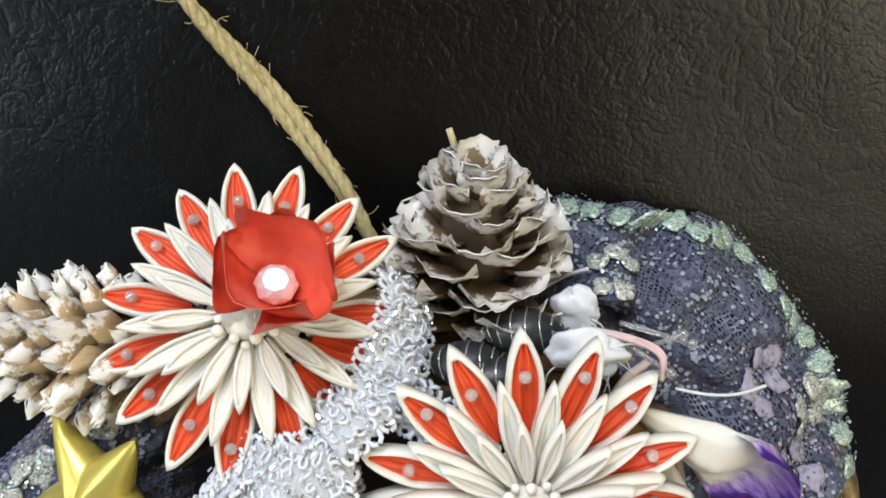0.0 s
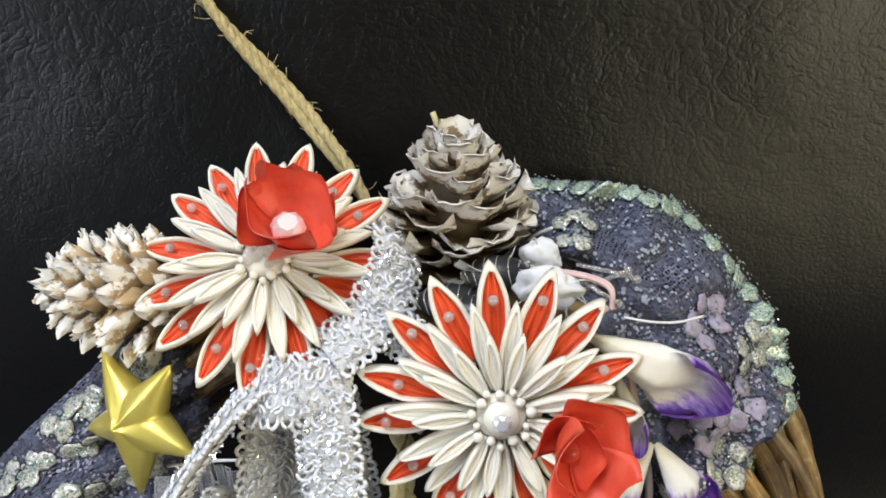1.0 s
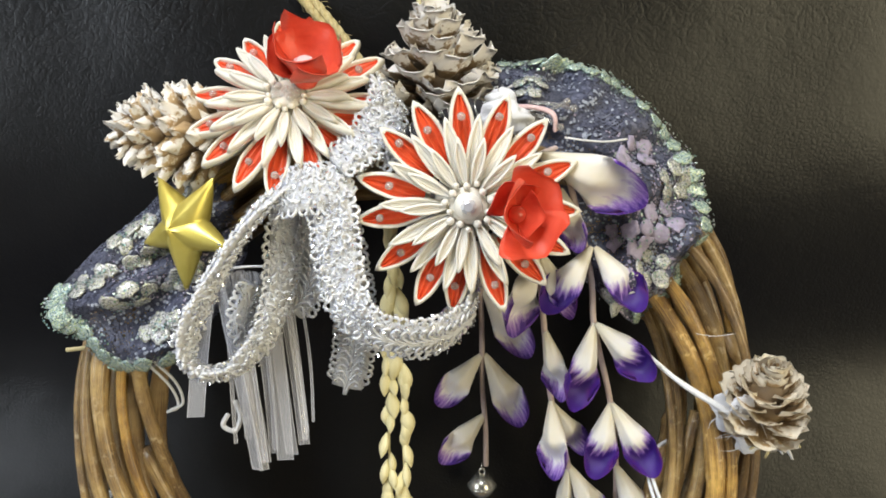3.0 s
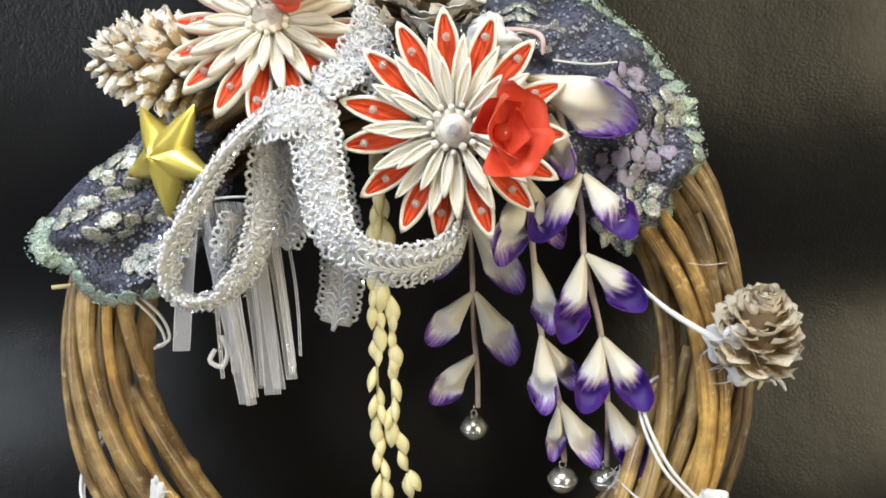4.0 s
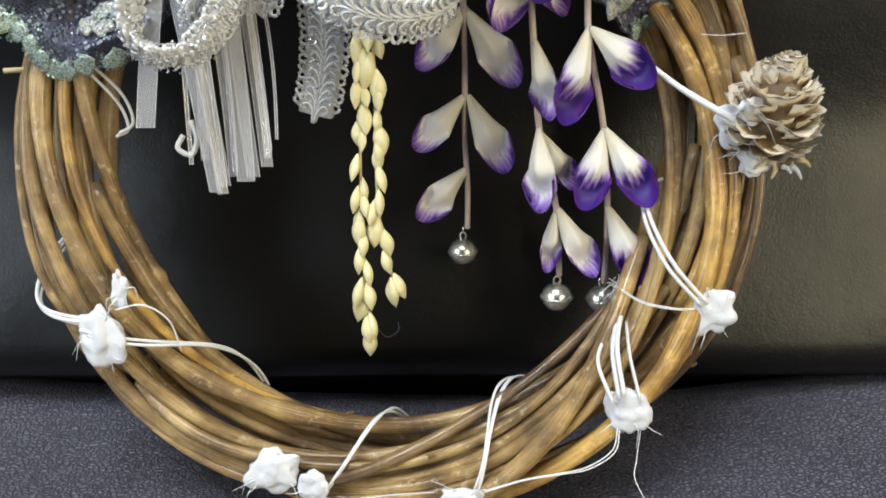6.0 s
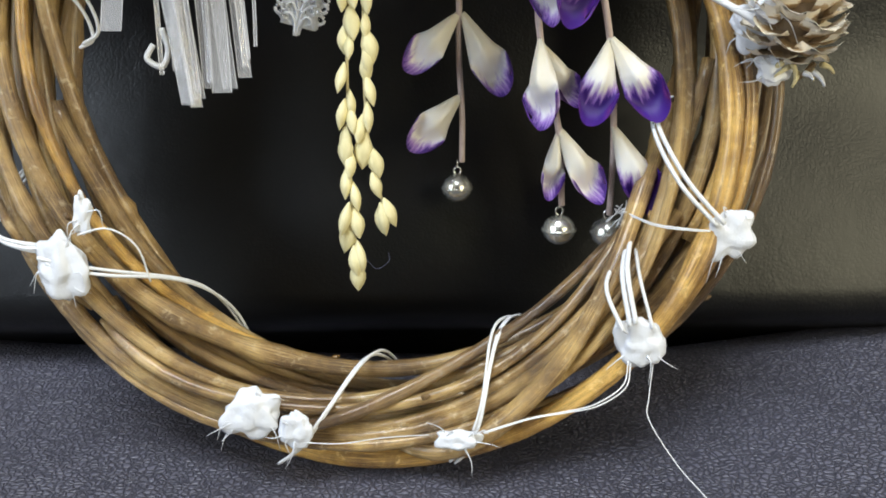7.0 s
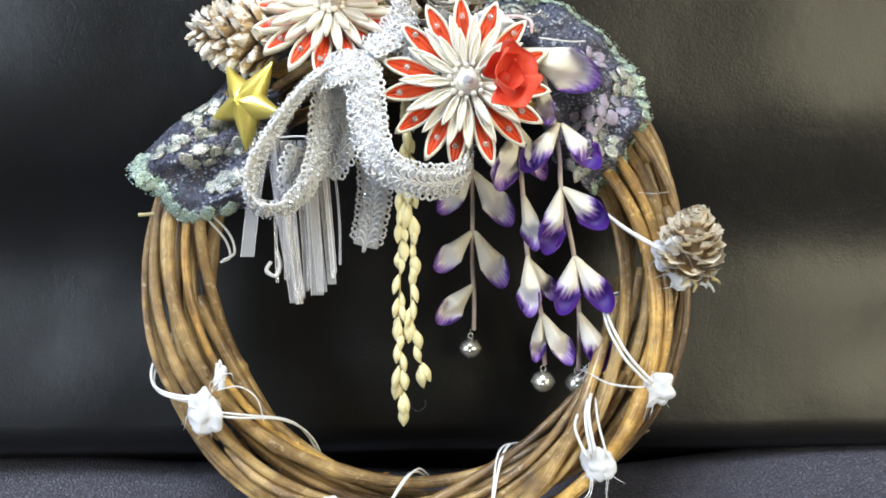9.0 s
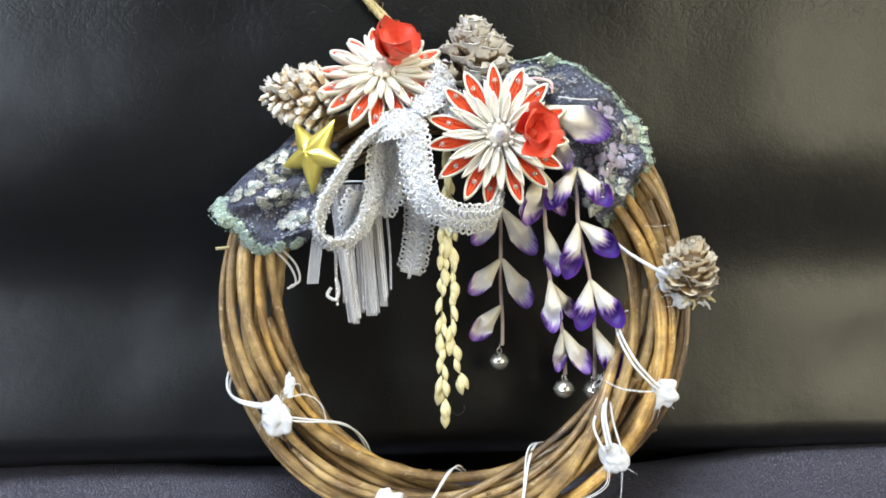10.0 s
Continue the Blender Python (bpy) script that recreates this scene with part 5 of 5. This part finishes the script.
strings([(0.070, 0.106, 0.035), (0.068, 0.112, 0.046), (0.0695, 0.128, 0.0525), (0.071, 0.142, 0.047)], 0.0005, TIE, 1, 8)
strings([(0.087, 0.115, 0.060), (0.077, 0.1175, 0.0715), (0.0718, 0.126, 0.084), (0.0745, 0.134, 0.090), (0.084, 0.142, 0.0915)], 0.0006, TIE, 2, 9)
strings([(0.069, 0.125, 0.125), (0.079, 0.119, 0.1175), (0.092, 0.116, 0.110), (0.099, 0.118, 0.105)], 0.0008, "white string stretched from silk spray to pine cone", 3, 10)
strings([(0.086, 0.1165, 0.0575), (0.079, 0.1135, 0.0585), (0.071, 0.1175, 0.0590), (0.065, 0.128, 0.0605)], 0.0002, "thin white thread knotted below the bells", 2, 11)
strings([(0.071, 0.109, 0.026), (0.0695, 0.106, 0.0155), (0.0690, 0.103, 0.0105), (0.0745, 0.097, 0.002), (0.079, 0.090, -0.002), (0.088, 0.075, -0.0085), (0.0895, 0.071, -0.0095)], 0.00016, "thin loose white thread trailing onto the seat", 1, 12)
strings([(0.064, 0.107, 0.025), (0.0625, 0.105, 0.019), (0.0555, 0.1035, 0.0145), (0.048, 0.1035, 0.0125), (0.038, 0.1035, 0.0105), (0.026, 0.1035, 0.0065)], 0.0002, "thin twisted white thread along the vines", 2, 13)
strings([(-0.022, 0.1045, 0.003), (-0.012, 0.1035, 0.003), (0.000, 0.1040, 0.0045), (0.012, 0.1040, 0.0055)], 0.00015, "thin frayed white thread along the vines", 1, 14)
strings([(-0.0855, 0.1265, 0.1255), (-0.078, 0.1275, 0.1165), (-0.0765, 0.129, 0.1085), (-0.081, 0.130, 0.1055)], 0.0005, "clear glue thread curling below the lace", 2, 15)
strings([(-0.0600, 0.127, 0.106), (-0.0615, 0.1265, 0.1025), (-0.0580, 0.127, 0.1005), (-0.0565, 0.128, 0.1045), (-0.058, 0.128, 0.110)], 0.0008, "clear glue curl behind the film strips", 1, 16)
part("stub", tube("stub", smooth_path([(-0.1165, 0.138, 0.1235), (-0.110, 0.139, 0.1238), (-0.100, 0.141, 0.1232)], 4), 0.0008, STALK, 6), wreath, "cut pale stub of a stem")

# ---- bits between the cone and the lace ----
coil = thing("gauze_coil", (0.010, 0.128, 0.19), "black gauze coil with silver threads beneath the pine cone", "ribbon")
for c, q in (((0.0165, 0.1300, 0.1975), 0.0062), ((0.0055, 0.1270, 0.1920), 0.0060), ((0.0110, 0.1245, 0.1905), 0.0055)):
    body = part("coil", ball("coil", c, q, BLACK_COIL, 16, 10, (1.25, 0.8, 0.72)), coil)
    lines = []
    for k in range(9):
        a = math.pi * (k + 0.5) / 9
        w = q * 0.75 * math.sin(a)
        pts = [Vector(c) + Vector((-q * 1.28 * math.cos(a) + 0.0006 * math.sin(b * 2), w * 1.06 * math.cos(b), w * 0.98 * math.sin(b))) for b in [2 * math.pi * i / 14 for i in range(15)]]
        lines.append(tube_data(pts, 0.00018, 4))
    v, f, w = joined(lines)
    tagged(part("silver_thread", mesh_of("silver_thread", v, f, SILVER), body), kind="stuff")

stamens = thing("stamen_bunch", (0.034, 0.126, 0.196), "bunch of clear stamens with glassy tips behind the flower", "stamens")
for a, b in (((0.034, 0.128, 0.2005), (0.0465, 0.1235, 0.1985)), ((0.034, 0.126, 0.1945), (0.0445, 0.1235, 0.2005)), ((0.033, 0.127, 0.198), (0.0425, 0.1215, 0.1935))):
    part("stamen", tube("stamen", smooth_path([a, (Vector(a) + Vector(b)) / 2 + Vector((0, -0.0006, 0.0004)), b], 4), 0.00055, CRYSTAL, 6), stamens)
    part("stamen_tip", ball("stamen_tip", b, 0.0011, CRYSTAL, 8, 6), stamens)
strings([(0.026, 0.128, 0.199), (0.034, 0.1245, 0.1985), (0.0395, 0.1225, 0.1965), (0.0405, 0.1215, 0.192)], 0.0005, "pale pink cord looped behind the silk flower", 2, 20, PINK, "pink_cord")
strings([(0.044, 0.121, 0.1905), (0.050, 0.1205, 0.1895), (0.056, 0.1215, 0.189), (0.062, 0.124, 0.1895)], 0.0003, "thin white wire in front of the lace", 1, 21)
strings([(0.020, 0.150, 0.196), (0.024, 0.146, 0.203), (0.029, 0.143, 0.2065)], 0.0004, "curled clear glue thread beside the pine cone", 1, 22)
part("cone_stalk", tube("cone_stalk", [Vector((0.0035, 0.149, 0.226)), Vector((0.0025, 0.149, 0.2295)), Vector((0.0015, 0.149, 0.2325))], 0.0007, STALK, 6), wreath, "cut stalk stub")

# ---- bits below the side cone ----
litter = thing("cone_litter", (0.104, 0.124, 0.094), "brown stalk crumbs and glue webs beneath the side cone", "stalk")
rnd = random.Random(77)
for _ in range(9):
    p = Vector((0.106 + rnd.uniform(-0.005, 0.005), 0.1205 + rnd.uniform(-0.002, 0.002), 0.0985 + rnd.uniform(-0.001, 0.002)))
    d = Vector((rnd.uniform(-1, 1), rnd.uniform(-0.5, 0.5), rnd.uniform(-1.2, -0.5))).normalized() * rnd.uniform(0.003, 0.0062)
    part("crumb", tube("crumb", smooth_path([p, p + d * 0.5 + Vector((0.0004, 0, 0.0003)), p + d], 3), [0.0007, 0.0008, 0.0007, 0.0006, 0.0005, 0.0004, 0.0003], rnd.choice((STALK, BARK, GLUE)), 6), litter)
strings([(0.094, 0.121, 0.133), (0.088, 0.1205, 0.1325), (0.083, 0.122, 0.1328)], 0.0001, "thin clear thread beside the side cone", 1, 31)
strings([(-0.0065, 0.125, 0.049), (-0.003, 0.1245, 0.0455), (0.0005, 0.1245, 0.0475), (0.0005, 0.1245, 0.0500)], 0.00007, "fine dark hair at the tip of the rice", 1, 32, NAVY)
web = thing("thread_web", (0.066, 0.130, 0.057), "tangled fine white threads beside the bells", "thread")
for _ in range(9):
    p = Vector((0.0655 + rnd.uniform(-0.004, 0.004), 0.131 + rnd.uniform(-0.003, 0.003), 0.0575 + rnd.uniform(-0.003, 0.003)))
    pts = [p + Vector((rnd.uniform(-1, 1), rnd.uniform(-0.4, 0.4), rnd.uniform(-1, 1))) * 0.0035 for _ in range(4)]
    part("thread", tube("thread", smooth_path(pts, 6), 0.00011, STRING, 4), web)
